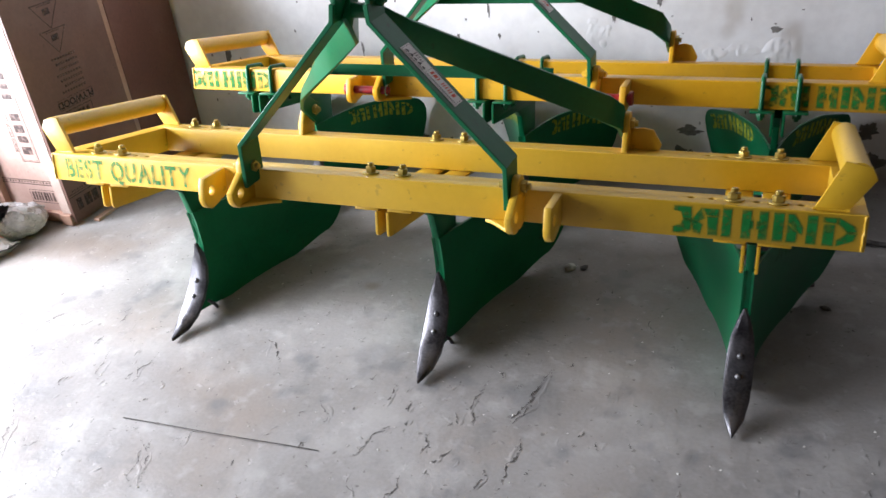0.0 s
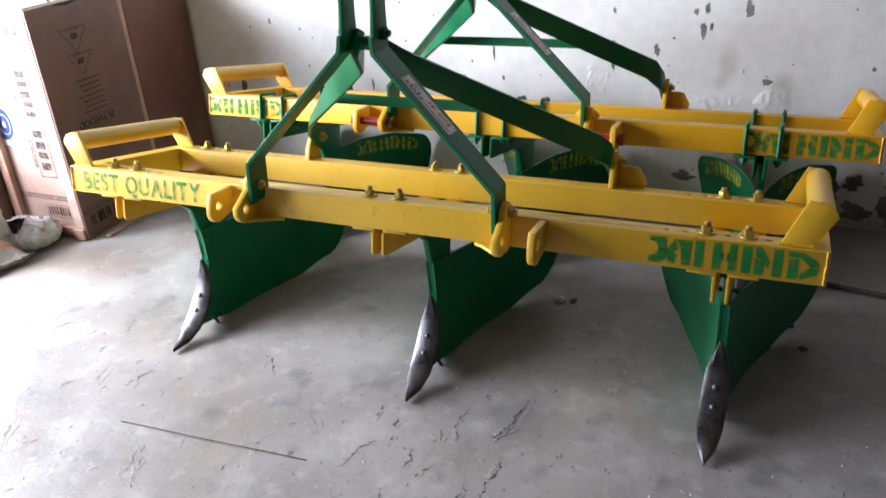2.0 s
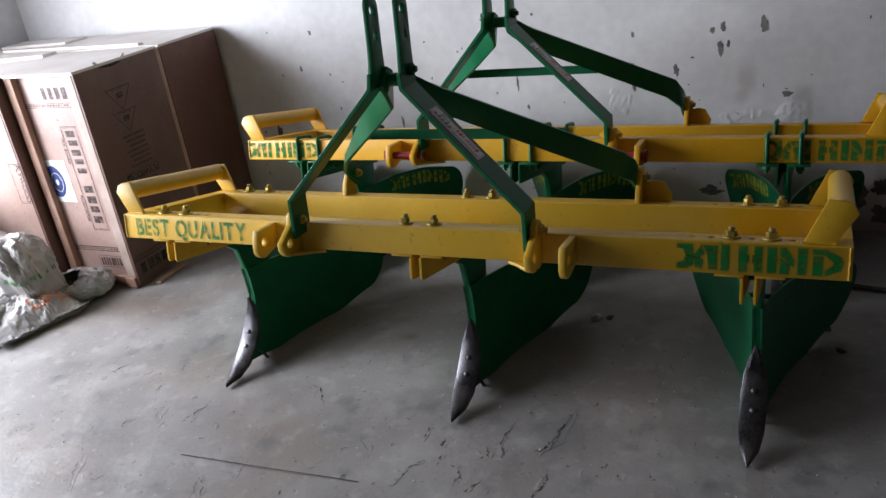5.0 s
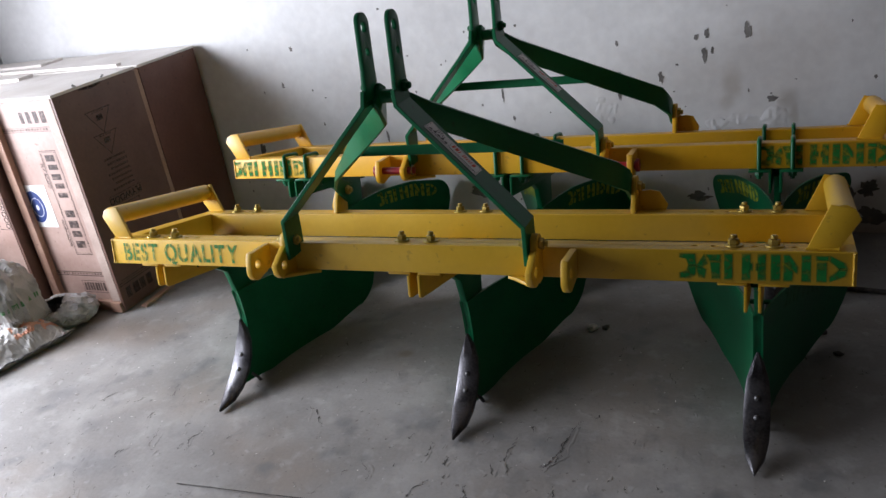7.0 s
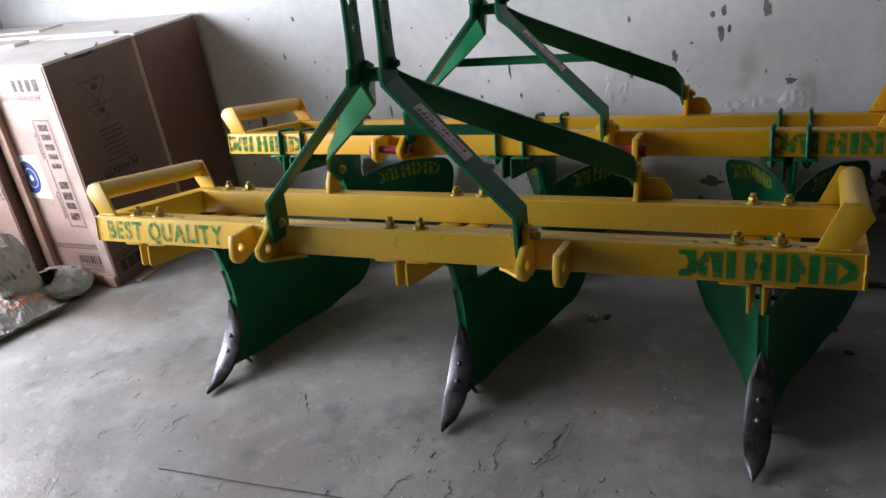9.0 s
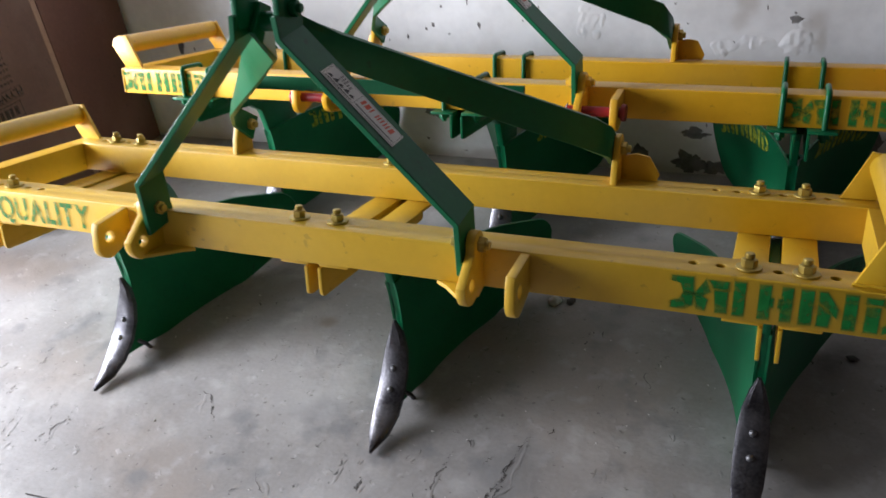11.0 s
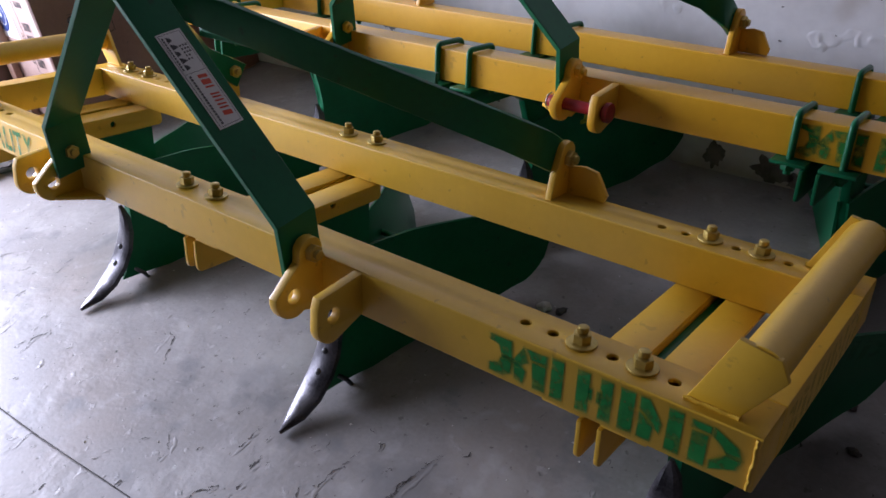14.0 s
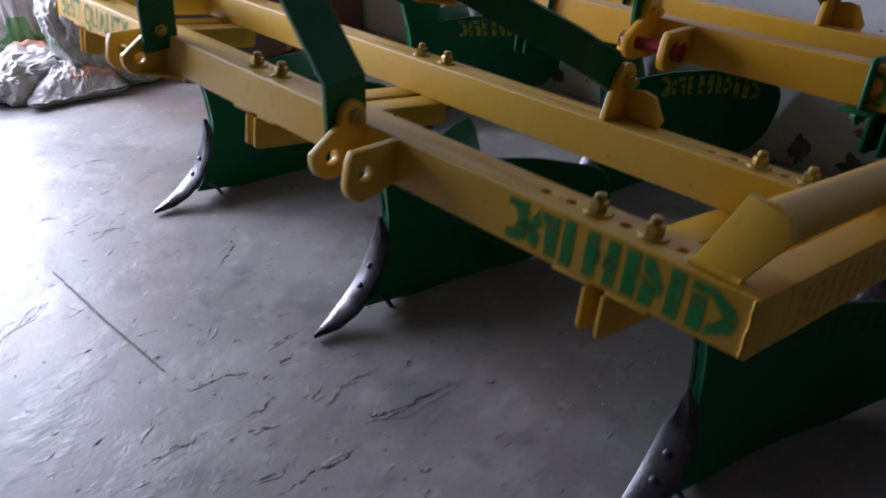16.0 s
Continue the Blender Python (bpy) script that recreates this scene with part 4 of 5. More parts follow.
lab = part("label", plate([(-0.378, 0.41), (-0.250, 0.41), (-0.250, 0.610), (-0.378, 0.610)], [], 0.0008, facing(FR - 0.0010), 0.0002), LABEL, crate_a, "white paper label with a blue seal")
seal = [[(-0.345 + 0.058 * math.cos(k * math.tau / 28), 0.508 + 0.075 * math.sin(k * math.tau / 28)) for k in range(28)]]
part("seal", marks(seal, facing(FR - 0.0020)), BLUE, lab, "blue printed seal")
part("seal_ring", marks(ring(-0.335, 0.505, 0.034, 0.046, 0.003) + ring(-0.335, 0.505, 0.010, 0.014, 0.010), facing(FR - 0.0026)), LABEL, lab)
facec = facing(-0.0010)
words("PLYWOOD", 0.036, facec @ Matrix.Translation((-0.030, 0.523, 0)) @ pose(0, 0, 0, 0, 0, -90), BROWNINK, crate_c, "print")
part("print_frame", marks(frame_lines(-0.095, -0.052, 0.095, 0.022, 0.0025), facec @ Matrix.Translation((-0.030, 0.523, 0)) @ pose(0, 0, 0, 0, 0, -90)), BROWNINK, crate_c)
part("low_print", marks([rect(-0.55, 0.205, -0.01, 0.209), rect(-0.55, 0.188, -0.01, 0.192)] + blocks(-0.5, 0.195, -0.03, 0.202, 22, 0.5, 18) + blocks(-0.30, 0.10, -0.06, 0.15, 6, 0.3, 19), facec), BROWNINK, crate_c)

# side of the printed crate, which looks along +x: own axes y right, z up
flank = Matrix(((0, 0, 1, 0.0008), (1, 0, 0, 0), (0, 1, 0, 0), (0, 0, 0, 1)))


def triangle_mark(cy, cz, w, h):
    def tri(k):
        return [(cy - w * k, cz + h * 0.36 * k), (cy + w * k, cz + h * 0.36 * k), (cy, cz - h * 0.64 * k)]
    big, small = tri(1.0), tri(0.90)
    lines = [[big[k], big[(k + 1) % 3], small[(k + 1) % 3], small[k]] for k in range(3)]
    return lines + [rect(cy - 0.018, cz - 0.010, cy + 0.018, cz + 0.014)] + blocks(cy - w * 0.5, cz + h * 0.24, cy + w * 0.5, cz + h * 0.30, 8, 0.4, 5)


part("warning_mark", marks(triangle_mark(0.208, 0.846, 0.075, 0.105), flank), BROWNINK, crate_a)
part("warning_mark", marks(triangle_mark(0.210, 0.744, 0.070, 0.098), flank), BROWNINK, crate_a)
part("round_mark", marks([q for q in ring(0.21, 1.035, 0.105, 0.062, 0.012, 205, 335, 14)] + blocks(0.145, 0.978, 0.275, 0.984, 7, 0.4, 12), flank), BROWNINK, crate_a)
for k in range(7):
    part("print_line", marks(blocks(0.155 + 0.012 * (k % 3), 0.662 - 0.0225 * k, 0.29, 0.672 - 0.0225 * k, 9, 0.35, 30 + k), flank), BROWNINK, crate_a)
words("PLYWOOD", 0.040, flank @ Matrix.Translation((0.212, 0.489, 0)) @ pose(0, 0, 0, 0, 0, 180), BROWNINK, crate_a, "print", bold=0.001)
part("print_frame", marks(frame_lines(0.115, 0.468, 0.308, 0.510, 0.002) + frame_lines(0.14, 0.395, 0.285, 0.458, 0.003) + blocks(0.155, 0.41, 0.27, 0.445, 5, 0.3, 51), flank), BROWNINK, crate_a)
part("low_print", marks(blocks(0.035, 0.058, 0.215, 0.108, 4, 0.25, 52) + [rect(0.01, 0.123, 0.30, 0.127), rect(0.01, 0.134, 0.30, 0.137)] + blocks(0.03, 0.142, 0.26, 0.150, 16, 0.5, 53), flank), BROWNINK, crate_a)

# loose strips and boards that lie on the crates
def loose(name, x, y, z, l, w, t, turn, mat, label):
    ob = tagged(part(name, box(-l / 2, l / 2, -w / 2, w / 2, 0, t, 0.0015), mat, None), label, "board")
    ob.matrix_world = pose(x, y, z, 0, 0, turn)


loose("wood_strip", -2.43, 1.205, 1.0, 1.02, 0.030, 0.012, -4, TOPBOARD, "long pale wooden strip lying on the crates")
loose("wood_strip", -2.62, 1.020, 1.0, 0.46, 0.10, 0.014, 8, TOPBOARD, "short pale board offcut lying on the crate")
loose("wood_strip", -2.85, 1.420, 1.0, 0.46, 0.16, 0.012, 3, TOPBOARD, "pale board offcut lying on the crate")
loose("wood_strip", -1.748, 0.795, 0.0, 0.030, 0.21, 0.012, 2, BATTEN, "thin raw batten on the floor beside the crate")


# ---- sacks and litter beside the crates ----
def crumple(p, seed, amount):
    """Stiff folded cloth: sharp ridges and sharp valleys at four sizes, drawn out along the folds."""
    out = 0.0
    for k, (f, a) in enumerate(((3.6, 0.9), (8.0, -0.8), (17.0, 0.55), (36.0, -0.34), (70.0, 0.16))):
        q = Vector((p.x * 1.25 + 0.5 * p.z, p.y * 1.25 - 0.3 * p.z, p.z * 0.62)) * f + Vector((seed * 7.3 + k * 11.1, seed * 3.7, seed * 5.9))
        q += 0.35 * noise.noise_vector(q * 0.7)
        out += a * (0.42 - abs(noise.noise(q)) * 2.0)
    return out * amount


def sack(label, centre, size, turn, seed, lean=0.0, prints=(), rough=0.035):
    """A woven plastic sack, crumpled into flat facets between hard creases."""
    bm = bmesh.new()
    bmesh.ops.create_icosphere(bm, subdivisions=5, radius=1.0)
    jolt = random.Random(seed)
    loose_by = 0.0052 * min(size)
    for v in bm.verts:
        c = v.co.copy()
        box_like = Vector([math.copysign(abs(t) ** 0.55, t) for t in c])
        p = Vector((box_like.x * size[0] / 2, box_like.y * size[1] / 2, box_like.z * size[2] / 2))
        p += c * crumple(p, seed, rough * 1.25) + Vector((jolt.gauss(0, loose_by), jolt.gauss(0, loose_by), jolt.gauss(0, loose_by)))
        p.x += lean * (p.z + size[2] / 2)
        p.z = max(p.z + size[2] / 2, 0.002 * abs(noise.noise(p * 30)))
        v.co = p
    bmesh.ops.subdivide_edges(bm, edges=bm.edges[:], cuts=1, use_grid_fill=True)
    bm.normal_update()
    for v in bm.verts:
        if v.co.z > 0.004:
            v.co += v.normal * 0.0016 * noise.noise(v.co * 75)
    bm.normal_update()
    faces = {}
    for k, (mat, test) in enumerate(prints):
        faces[k] = [[v.co + v.normal * 0.0018 for v in f.verts] for f in bm.faces if test(f.calc_center_median(), f.normal)]
    ob = smooth(part("sack", bm, SACK, None), 24)
    tagged(ob, label, "sack", group="sacks on the floor")
    ob.matrix_world = pose(*centre, 0, 0, turn)
    for k, (mat, test) in enumerate(prints):
        pm = bmesh.new()
        for tri in faces[k]:
            pm.faces.new([pm.verts.new(p) for p in tri])
        bmesh.ops.remove_doubles(pm, verts=pm.verts[:], dist=1e-5)
        printed = part("print", pm, mat, ob)
        smooth(printed, 60)
        tagged(printed, kind="stuff")
    return ob


def blotch(a, b, r):
    return lambda c, n: n.y < -0.05 and ((c.x - a) / r) ** 2 + ((c.z - b) / (r * 0.8)) ** 2 < 0.6 + 0.9 * noise.noise(c * 14)


sack("full white woven sack with a green printed leaf", (-2.70, 0.28, 0), (0.44, 0.42, 0.52), 35, 1, 0.0, [(SACKGREEN, blotch(0.13, 0.17, 0.12))], 0.014)
sack("crumpled white woven sack leaning by the crate", (-2.13, 0.36, 0), (0.26, 0.20, 0.38), 12, 2, -0.16, [(SACKGREEN, lambda c, n: n.y < -0.2 and abs(c.z - 0.20) < 0.014 and noise.noise(c * 45) > -0.1)], 0.024)
sack("crumpled white woven sack heaped on the floor", (-2.30, 0.13, 0), (0.38, 0.40, 0.15), 20, 3, 0.0, [(SACKORANGE, lambda c, n: abs(c.x + 0.05) < 0.07 and noise.noise(c * 24) > 0.05)], 0.022)
sack("crumpled grey-white sack heaped on the floor", (-2.62, -0.16, 0), (0.40, 0.36, 0.18), 20, 6, 0.0, (), 0.022)


def flat_sack():
    """An emptied sack with a stitched hem, lying on the floor and bulging in folds."""
    bm = bmesh.new()
    n, m, rows, jolt = 64, 46, [], random.Random(9)
    for i in range(n + 1):
        row = []
        for j in range(m + 1):
            u, v = i / n, j / m
            x, y = -0.52 * u, 0.40 * (v - 0.5) * (1 - 0.25 * u)
            edge = min(u, 1 - u) * min(v, 1 - v)
            p = Vector((x, y, 0))
            z = 0.020 + 0.12 * (1 - math.exp(-edge * 22)) + crumple(p, 5, 0.026) * (0.4 + 3 * edge) + 0.015 * math.exp(-u * 30)
            row.append(bm.verts.new((x + 0.015 * noise.noise(p * 9), y + 0.02 * noise.noise(p * 8 + Vector((5, 1, 2))), max(z + jolt.gauss(0, 0.0014), 0.012))))
        rows.append(row)
    for a, b in zip(rows, rows[1:]):
        for j in range(m):
            bm.faces.new((a[j], b[j], b[j + 1], a[j + 1]))
    base = [r[0] for r in rows] + rows[-1][1:] + [r[-1] for r in reversed(rows[:-1])] + list(reversed(rows[0][1:-1]))
    low = [bm.verts.new((v.co.x * 0.90 - 0.035, v.co.y * 0.80, 0.0)) for v in base]
    for k in range(len(base)):
        bm.faces.new((base[k], low[k], low[(k + 1) % len(base)], base[(k + 1) % len(base)]))
    bmesh.ops.triangulate(bm, faces=bm.faces[:])
    bmesh.ops.subdivide_edges(bm, edges=bm.edges[:], cuts=1, use_grid_fill=True)
    bmesh.ops.recalc_face_normals(bm, faces=bm.faces[:])
    orange = [[v.co + Vector((0, 0, 0.002)) for v in f.verts] for f in bm.faces if f.normal.z > 0.3 and -0.20 < f.calc_center_median().x < -0.05 and -0.02 < f.calc_center_median().y < 0.17 and noise.noise(f.calc_center_median() * 30) > -0.15]
    ob = tagged(smooth(part("sack", bm, SACK, None), 24), "flattened white sack with faded orange print and stitched hem", "sack", group="sacks on the floor")
    pm = bmesh.new()
    for quad in orange:
        pm.faces.new([pm.verts.new(p) for p in quad])
    tagged(part("print", pm, SACKORANGE, ob), kind="stuff")
    hem = [(0.008 + 0.003 * math.sin(k), -0.19 + 0.38 * k / 20, 0.034 + 0.004 * math.sin(k * 1.7)) for k in range(21)]
    part("hem", bent_rod(hem, 0.0030, sides=6), INK, ob, "dark stitched hem")
    ob.matrix_world = pose(-1.945, 0.235, 0, 0, 0, -16)


flat_sack()


def film_heap(x, y, seed):
    """A crumpled thin bag with a torn mouth that shows its dark inside."""
    bm = bmesh.new()
    bmesh.ops.create_icosphere(bm, subdivisions=5, radius=1.0)
    jolt = random.Random(seed)
    torn = []
    for v in bm.verts:
        p = Vector((v.co.x * 0.155, v.co.y * 0.12, v.co.z * 0.070))
        p += v.co * crumple(p * 1.2, seed, 0.016) + Vector((jolt.gauss(0, 0.0014), jolt.gauss(0, 0.0014), jolt.gauss(0, 0.0014)))
        p.z = max(p.z + 0.062, 0.0)
        if ((p.x + 0.02) / 0.060) ** 2 + ((p.y + 0.045) / 0.055) ** 2 < 0.75 + 0.6 * noise.noise(p * 22) and p.z > 0.055:
            torn.append(v)
        v.co = p
    bmesh.ops.delete(bm, geom=torn, context="VERTS")
    bmesh.ops.solidify(bm, geom=bm.faces[:], thickness=0.0012)
    ob = tagged(smooth(part("plastic_bag", bm, FILM, None), 28), "crumpled grey plastic bag beside the crate", "bag")
    ob.matrix_world = pose(x, y, 0, 0, 0, 25)


film_heap(-2.05, 0.515, 8)
ob = tagged(new("plastic_tub"), "red plastic tub standing on the floor", "tub")
ob.matrix_world = pose(-0.80, -0.92, 0, 0, 0, -6)
bm = plate(arc(0.15, 0.10, 0.05, 0, 90, 6) + arc(-0.15, 0.10, 0.05, 90, 180, 6) + arc(-0.15, -0.10, 0.05, 180, 270, 6) + arc(0.15, -0.10, 0.05, 270, 360, 6), [], 0.006, Matrix.Translation((0, 0, 0.003)))
part("base", bm, TUB, ob)
wall_pts = arc(0.15, 0.10, 0.05, 0, 90, 6) + arc(-0.15, 0.10, 0.05, 90, 180, 6) + arc(-0.15, -0.10, 0.05, 180, 270, 6) + arc(0.15, -0.10, 0.05, 270, 360, 6)
bm = bmesh.new()
loops = [[bm.verts.new((u * k, v * k, z)) for u, v in wall_pts] for k, z in ((0.90, 0.006), (1.0, 0.115), (1.06, 0.118), (1.06, 0.124), (0.97, 0.124), (0.87, 0.008))]
for a, b in zip(loops, loops[1:]):
    for k in range(len(a)):
        bm.faces.new((a[k], a[(k + 1) % len(a)], b[(k + 1) % len(a)], b[k]))
bmesh.ops.recalc_face_normals(bm, faces=bm.faces[:])
smooth(part("wall", bm, TUB, ob), 40)

# ---- small things on the floor ----
def lump(name, x, y, r, mat, label, seed, flat=0.6):
    bm = bmesh.new()
    bmesh.ops.create_icosphere(bm, subdivisions=3, radius=1.0)
    for v in bm.verts:
        k = 1 + 0.45 * noise.noise(v.co * 1.6 + Vector((seed, 0, 0))) + 0.15 * noise.noise(v.co * 5 + Vector((0, seed, 0)))
        v.co = Vector((v.co.x * r * k, v.co.y * r * k * 0.75, max(0.0, v.co.z * r * flat * k + r * flat * 0.7)))
    ob = tagged(smooth(part(name, bm, mat, None), 50), label, "debris")
    ob.matrix_world = pose(x, y, 0, 0, 0, seed * 40)


lump("stone", 0.300, 0.722, 0.020, STONE, "pale chip of rubble on the cement floor", 1)
lump("dirt_clod", 0.345, 0.738, 0.016, SOIL, "dark crumb of dirt beside the rubble chip", 2, 0.3)
lump("dirt_clod", 1.046, 0.785, 0.018, SOIL, "dark crumb of dirt on the floor", 3, 0.35)
lump("dirt_clod", -0.315, -0.615, 0.020, SOIL, "dark crumb of dirt on the floor", 5, 0.5)
lump("dirt_clod", 1.090, 0.660, 0.014, SOIL, "dark crumb of dirt on the floor", 4, 0.3)
pts = [(-0.75 + 0.620 * k / 16, -0.312 + 0.033 * k / 16 - 0.004 * math.sin(math.pi * k / 16) ** 2, 0.0022 + 0.003 * math.sin(math.pi * k / 16)) for k in range(17)]
tagged(smooth(part("wire", bent_rod(pts, 0.0013, sides=6), SOIL, None), 60), "thin dark wire lying on the cement floor", "wire")


tagged(smooth(part("iron_rod", bent_rod([(1.10, 1.094, 0.009), (1.36, 1.051, 0.009), (2.10, 0.935, 0.009)], 0.009, sides=10), SOIL, None), 60), "dark iron rod lying on the cement floor", "rod")


# ---- cracks and gouges in the floor ----
def crack(bm, x, y, heading, length, width, r):
    """A jagged open crack that opens and pinches along its way, with crumbled bits beside it."""
    n = max(3, int(length / 0.0075))
    p, mids = Vector((x, y)), []
    drift = 0.0
    for k in range(n + 1):
        h = radians(heading) + drift + r.uniform(-0.75, 0.75)
        drift = 0.7 * drift + r.uniform(-0.22, 0.22)
        w = width * (0.2 + math.sin(math.pi * k / n)) * r.choice((0.25, 0.5, 0.8, 1.1, 1.7))
        mids.append((p.copy(), h, w))
        p = p + Vector((math.cos(h), math.sin(h))) * length / n
    for (a, ha, wa), (b, hb, wb) in zip(mids, mids[1:]):
        if r.random() < 0.16:
            continue
        na, nb = Vector((-math.sin(ha), math.cos(ha))), Vector((-math.sin(hb), math.cos(hb)))
        q = [a - na * wa * 0.5, b - nb * wb * 0.5, b + nb * wb, a + na * wa]
        bm.faces.new([bm.verts.new((v.x, v.y, 0.0009)) for v in q])
        if r.random() < 0.16:
            c = a + na * r.uniform(-4, 4) * width + Vector((r.uniform(-0.01, 0.01), r.uniform(-0.01, 0.01)))
            d = r.uniform(0.4, 1.0) * width + 0.0006
            bm.faces.new([bm.verts.new((c.x + u * d * r.uniform(0.6, 2.2), c.y + v * d, 0.0009)) for u, v in ((-1, -0.6), (1.0, -0.9), (0.3, 1.0))])


def lip(bm, x, y, heading, length, high, r):
    """A low raised flake of cement."""
    n = max(3, int(length / 0.012))
    p, h, rows = Vector((x, y)), radians(heading), []
    for k in range(n + 1):
        w = (0.0018 + high) * (0.3 + math.sin(math.pi * k / n)) * r.uniform(0.6, 1.4)
        nn = Vector((-math.sin(h), math.cos(h)))
        z = high * math.sin(math.pi * (k + 0.3) / (n + 0.6)) * r.uniform(0.5, 1.2)
        rows.append([bm.verts.new((p.x - nn.x * w, p.y - nn.y * w, 0.0)), bm.verts.new((p.x, p.y, max(z, 0.0003))), bm.verts.new((p.x + nn.x * w * 1.6, p.y + nn.y * w * 1.6, 0.0))])
        h += r.uniform(-0.35, 0.35) + 0.45 * (radians(heading) - h)
        p += Vector((math.cos(h), math.sin(h))) * length / n
    for a, b in zip(rows, rows[1:]):
        for k in range(2):
            bm.faces.new((a[k], b[k], b[k + 1], a[k + 1]))


r = random.Random(11)
dark, pale = bmesh.new(), bmesh.new()
for x, y, heading, length, width in ((0.37, 0.17, -98, 0.24, 0.0034), (0.365, -0.10, -92, 0.20, 0.0036), (0.11, -0.44, 84, 0.16, 0.0034), (0.225, -0.08, 100, 0.20, 0.0026), (0.18, -0.24, 79, 0.07, 0.0034),
                                     (-0.98, -0.55, 117, 0.32, 0.0016), (-0.535, -0.517, 114, 0.20, 0.0018), (-0.53, 0.12, -46, 0.15, 0.0034), (-0.037, -0.274, 77, 0.145, 0.0026), (-0.835, -0.17, 97, 0.165, 0.0028),
                                     (-0.97, -0.18, 97, 0.14, 0.0014), (0.323, -0.048, 78, 0.18, 0.0032), (0.046, -0.418, 133, 0.12, 0.0012), (-0.162, -0.151, 136, 0.09, 0.0012), (0.128, -0.223, 85, 0.095, 0.0030),
                                     (-0.51, -0.364, 96, 0.10, 0.0022), (0.308, -0.294, 91, 0.08, 0.0032), (0.19, -0.096, 84, 0.06, 0.0028), (-0.033, -0.077, 85, 0.11, 0.0024), (-1.38, 0.02, 66, 0.075, 0.0030), (-1.10, -0.042, 86, 0.05, 0.0034),
                                     (-1.106, 0.091, 69, 0.057, 0.0032), (-1.373, 0.015, 78, 0.06, 0.0030), (0.041, -0.08, 96, 0.045, 0.0030), (0.008, -0.173, 82, 0.042, 0.0030), (-0.188, -0.281, 82, 0.03, 0.0030), (-0.56, -0.51, 112, 0.19, 0.0014), (0.60, 0.48, -70, 0.10, 0.0014)):
    crack(dark, x, y, heading, length, width * 0.78, r)
    lip(pale, x + 0.006, y, heading, length * 0.6, 0.0014, r)
for k in range(640):
    x, y = r.uniform(-1.8, 1.6), r.uniform(-0.8, 0.7)
    heading, length = r.gauss(84, 13) if r.random() < 0.8 else r.uniform(0, 180), r.uniform(0.005, 0.032)
    if r.random() < 0.5:
        crack(dark, x, y, heading, length, r.uniform(0.0005, 0.0024), r)
    if r.random() < 0.65:
        lip(pale, x + 0.004, y + 0.002, heading, length, r.uniform(0.0007, 0.0020), r)
grit = bmesh.new()
for k in range(260):
    c, d = Vector((r.uniform(-1.8, 1.7), r.uniform(-0.8, 1.1), 0)), r.uniform(0.0012, 0.0036)
    base = [grit.verts.new(c + Vector((math.cos(a) * d * r.uniform(0.6, 1.4), math.sin(a) * d * r.uniform(0.6, 1.4), 0))) for a in (0.3, 1.9, 3.4, 5.0)]
    tip = grit.verts.new(c + Vector((r.uniform(-0.4, 0.4) * d, r.uniform(-0.4, 0.4) * d, d * r.uniform(0.6, 1.2))))
    for a, b in zip(base, base[1:] + base[:1]):
        grit.faces.new((a, b, tip))
tagged(part("grit", grit, STONE, None), "pale crumbs of cement scattered on the floor", "grit", kind="stuff")
tagged(part("floor_crack", dark, SOIL, None), "dark open cracks and gouges in the cement floor", "cracks", kind="stuff")
tagged(smooth(part("cement_flake", pale, FLOOR, None), 50), "raised flakes and ridges of cement on the floor", "flakes", kind="stuff")

# ---- flaking paint on the north wall ----
def flake_patch(bm, x, z, rx, rz, seed, y):
    q = random.Random(seed)
    n, far = 40, Vector((seed * 3.1, seed * 1.7, 0))
    pts = []
    for k in range(n):
        a = k * math.tau / n
        d = Vector((math.cos(a), math.sin(a), 0))
        m = 1 + 0.6 * noise.noise(d * 1.1 + far) + 0.4 * noise.noise(d * 2.9 + far) + 0.20 * noise.noise(d * 7.0 + far) + q.uniform(-0.06, 0.06)
        m = max(0.25, m)
        pts.append((x + rx * m * math.cos(a), max(0.004, z + rz * m * math.sin(a))))
    c = bm.verts.new((x, y, max(0.01, z)))
    vs = [bm.verts.new((u, y, v)) for u, v in pts]
    for k in range(n):
        bm.faces.new((c, vs[(k + 1) % n], vs[k]))


bare, scab = bmesh.new(), bmesh.new()
for k, (x, z, rx, rz) in enumerate(((0.78, 0.84, 0.018, 0.034), (0.59, 0.83, 0.010, 0.014), (0.63, 0.84, 0.010, 0.022), (0.62, 0.76, 0.012, 0.036), (0.65, 0.775, 0.008, 0.016), (0.45, 0.68, 0.013, 0.032), (0.28, 0.83, 0.008, 0.013), (0.28, 0.62, 0.009, 0.030),
                                    (-0.23, 0.65, 0.006, 0.030), (-0.37, 0.54, 0.009, 0.010), (-0.19, 0.54, 0.008, 0.014), (-1.26, 0.93, 0.010, 0.012), (-1.56, 0.44, 0.016, 0.040), (-1.35, 0.76, 0.008, 0.016), (-0.83, 0.48, 0.008, 0.030), (0.87, 0.57, 0.022, 0.014))):
    flake_patch(bare, x, z, rx * 0.8, rz * 0.85, 40 + k, WALL_Y - 0.0012)
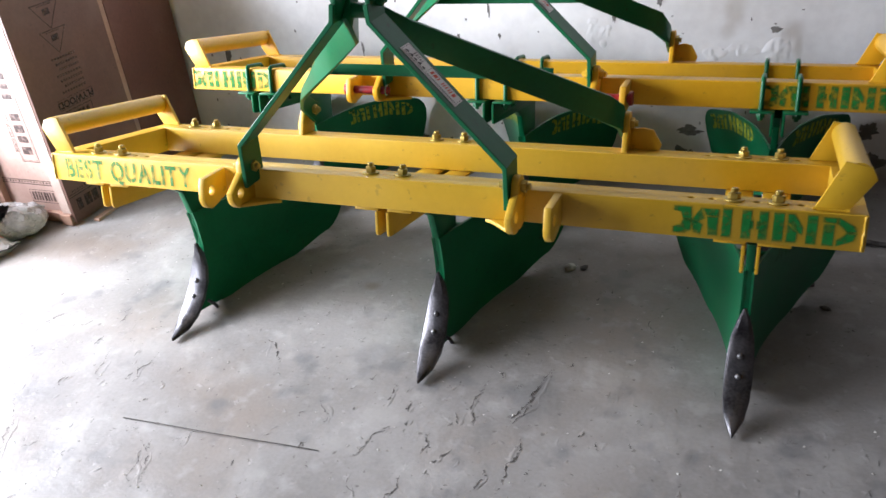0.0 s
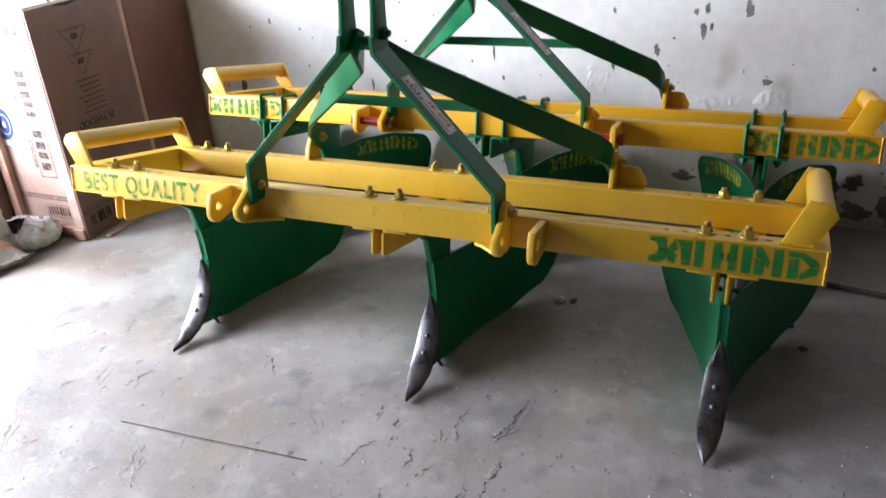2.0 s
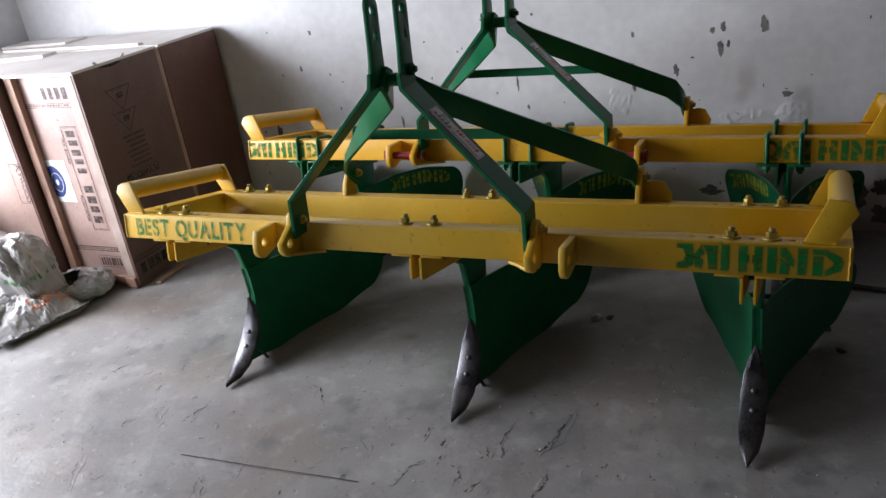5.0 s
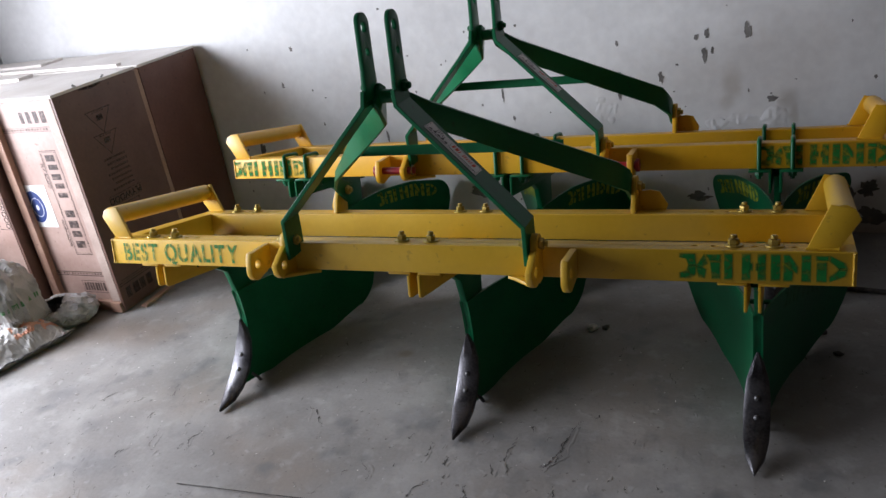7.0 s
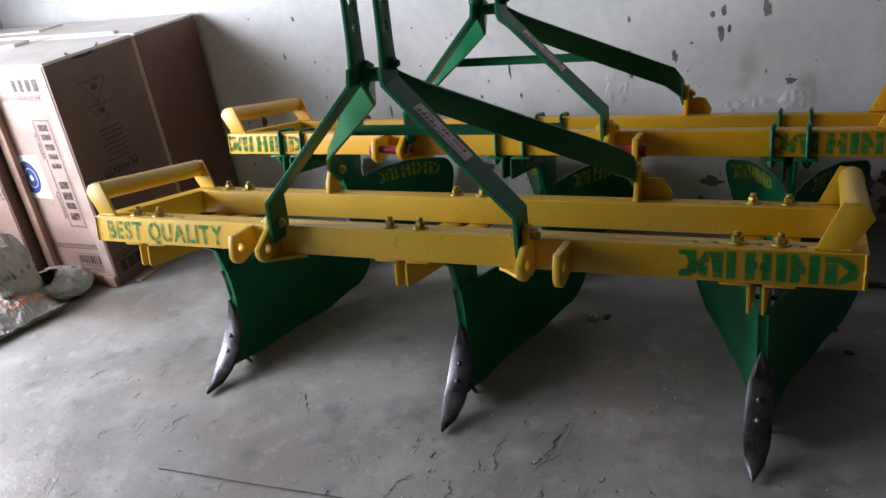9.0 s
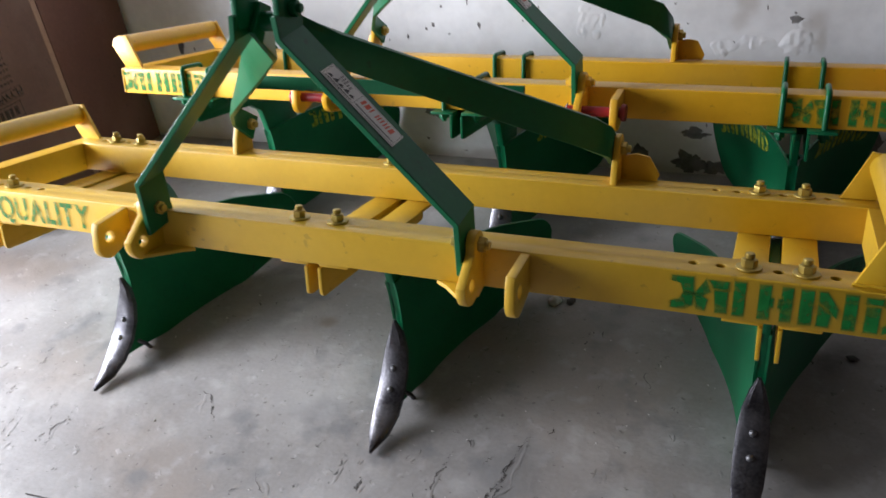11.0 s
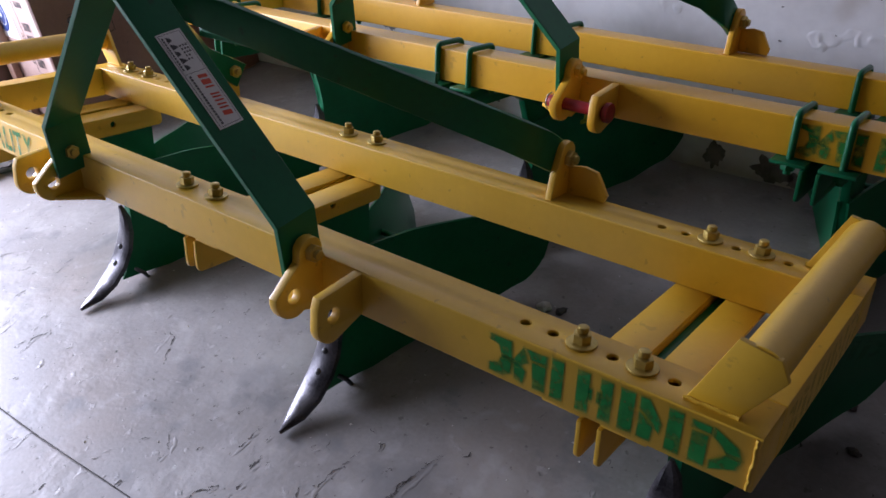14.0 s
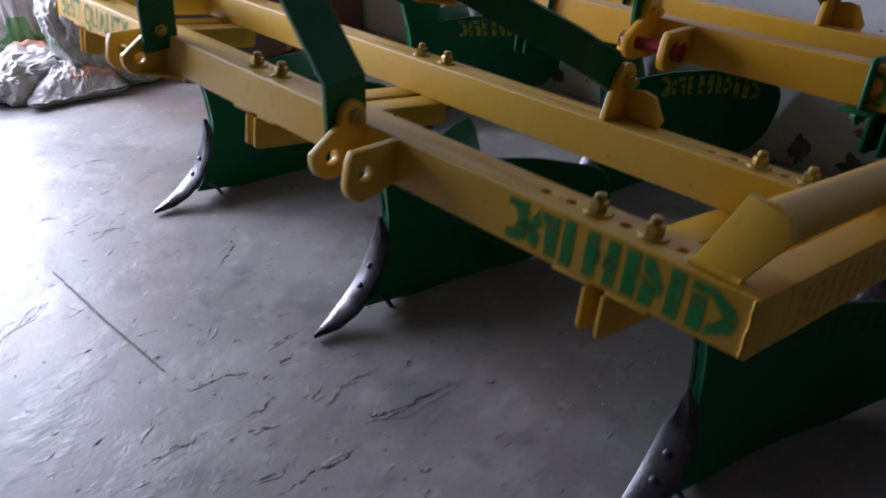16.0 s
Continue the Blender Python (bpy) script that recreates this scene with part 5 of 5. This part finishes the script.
for k, (x, z, rx, rz) in enumerate(((0.39, 0.055, 0.032, 0.045), (0.57, 0.045, 0.055, 0.045), (0.66, 0.03, 0.05, 0.03), (1.22, 0.19, 0.035, 0.035), (1.24, 0.07, 0.05, 0.04), (1.36, 0.10, 0.04, 0.05), (1.42, 0.03, 0.06, 0.03), (0.59, 0.16, 0.05, 0.02), (1.14, 0.15, 0.03, 0.05), (1.52, 0.14, 0.03, 0.04), (-0.95, 0.30, 0.03, 0.02), (-1.20, 0.28, 0.02, 0.05), (-0.40, 0.20, 0.05, 0.03), (-0.60, 0.06, 0.06, 0.03), (0.05, 0.05, 0.05, 0.025))):
    flake_patch(bare, x, z, rx, rz, 80 + k, WALL_Y - 0.0012)
q = random.Random(5)
for k in range(120):
    flake_patch(bare, q.uniform(-1.7, 1.9), abs(q.gauss(0.35, 0.4)) + 0.02, q.uniform(0.002, 0.006), q.uniform(0.002, 0.008), 200 + k, WALL_Y - 0.0012)
BLISTERS = ((0.887, 0.497, 0.057, 0.050, 0.0049), (0.905, 0.553, 0.030, 0.022, 0.0027), (0.751, 0.490, 0.014, 0.025, 0.0036), (0.782, 0.497, 0.018, 0.019, 0.0036), (0.649, 0.483, 0.014, 0.020, 0.0032), (0.662, 0.459, 0.014, 0.018, 0.0032), (0.631, 0.474, 0.011, 0.015, 0.0027), (0.197, 0.529, 0.016, 0.033, 0.0036), (0.239, 0.513, 0.019, 0.018, 0.0032), (0.198, 0.600, 0.024, 0.018, 0.0032), (0.260, 0.564, 0.012, 0.027, 0.0032))
cols, rows, x0, z0, step = 360, 100, -0.10, 0.36, 0.004
heave = {}
for i in range(cols):
    for j in range(rows):
        x, z = x0 + i * step, z0 + j * step
        p = Vector((x, 0.0, z))
        near = sum(math.exp(-((x - cx) / sx) ** 2 - ((z - cz) / sz) ** 2) for cx, cz, sx, sz in ((0.21, 0.55, 0.11, 0.06), (0.65, 0.475, 0.07, 0.035), (0.77, 0.49, 0.06, 0.035)))
        mask = near * 1.25 + 0.8 * noise.noise(p * 13.0) + 0.35 * noise.noise(p * 34.0) - 0.95
        rise = min(1.0, max(0.0, mask) * 5.0)
        fold = abs(noise.noise(Vector((p.x * 24.0, 1.0, p.z * 15.0)))) * 1.6 + 0.5 * abs(noise.noise(p * 55.0))
        heave[i, j] = min(0.0035, rise * (0.0005 + 0.0022 * fold))
        for cx, cz, sx, sz, high in BLISTERS:
            d = math.hypot((x - cx) / sx + 0.35 * noise.noise(p * 40.0), (z - cz) / sz + 0.35 * noise.noise(p * 40.0 + Vector((9, 2, 4))))
            if d < 1.0:
                heave[i, j] = max(heave[i, j], high * min(1.0, (1.0 - d) * 2.2) * (0.62 - 0.5 * (x - cx) / sx + 0.5 * noise.noise(p * 55.0)) + 0.001 * noise.noise(p * 30.0))
grid = {}
for i in range(cols - 1):
    for j in range(rows - 1):
        quad = [(i, j), (i + 1, j), (i + 1, j + 1), (i, j + 1)]
        if max(heave[q] for q in quad) < 0.0004:
            continue
        for q in quad:
            if q not in grid:
                grid[q] = scab.verts.new((x0 + q[0] * step, WALL_Y + 0.0004 - heave[q], z0 + q[1] * step))
        scab.faces.new([grid[q] for q in quad])
tagged(part("bare_patch", bare, PEEL, None), "dark bare patches where the whitewash has flaked off", "patches", kind="stuff")
tagged(smooth(part("plaster_blister", scab, WALL, None), 60), "curling blisters of lifted whitewash on the wall", "blisters", kind="stuff")
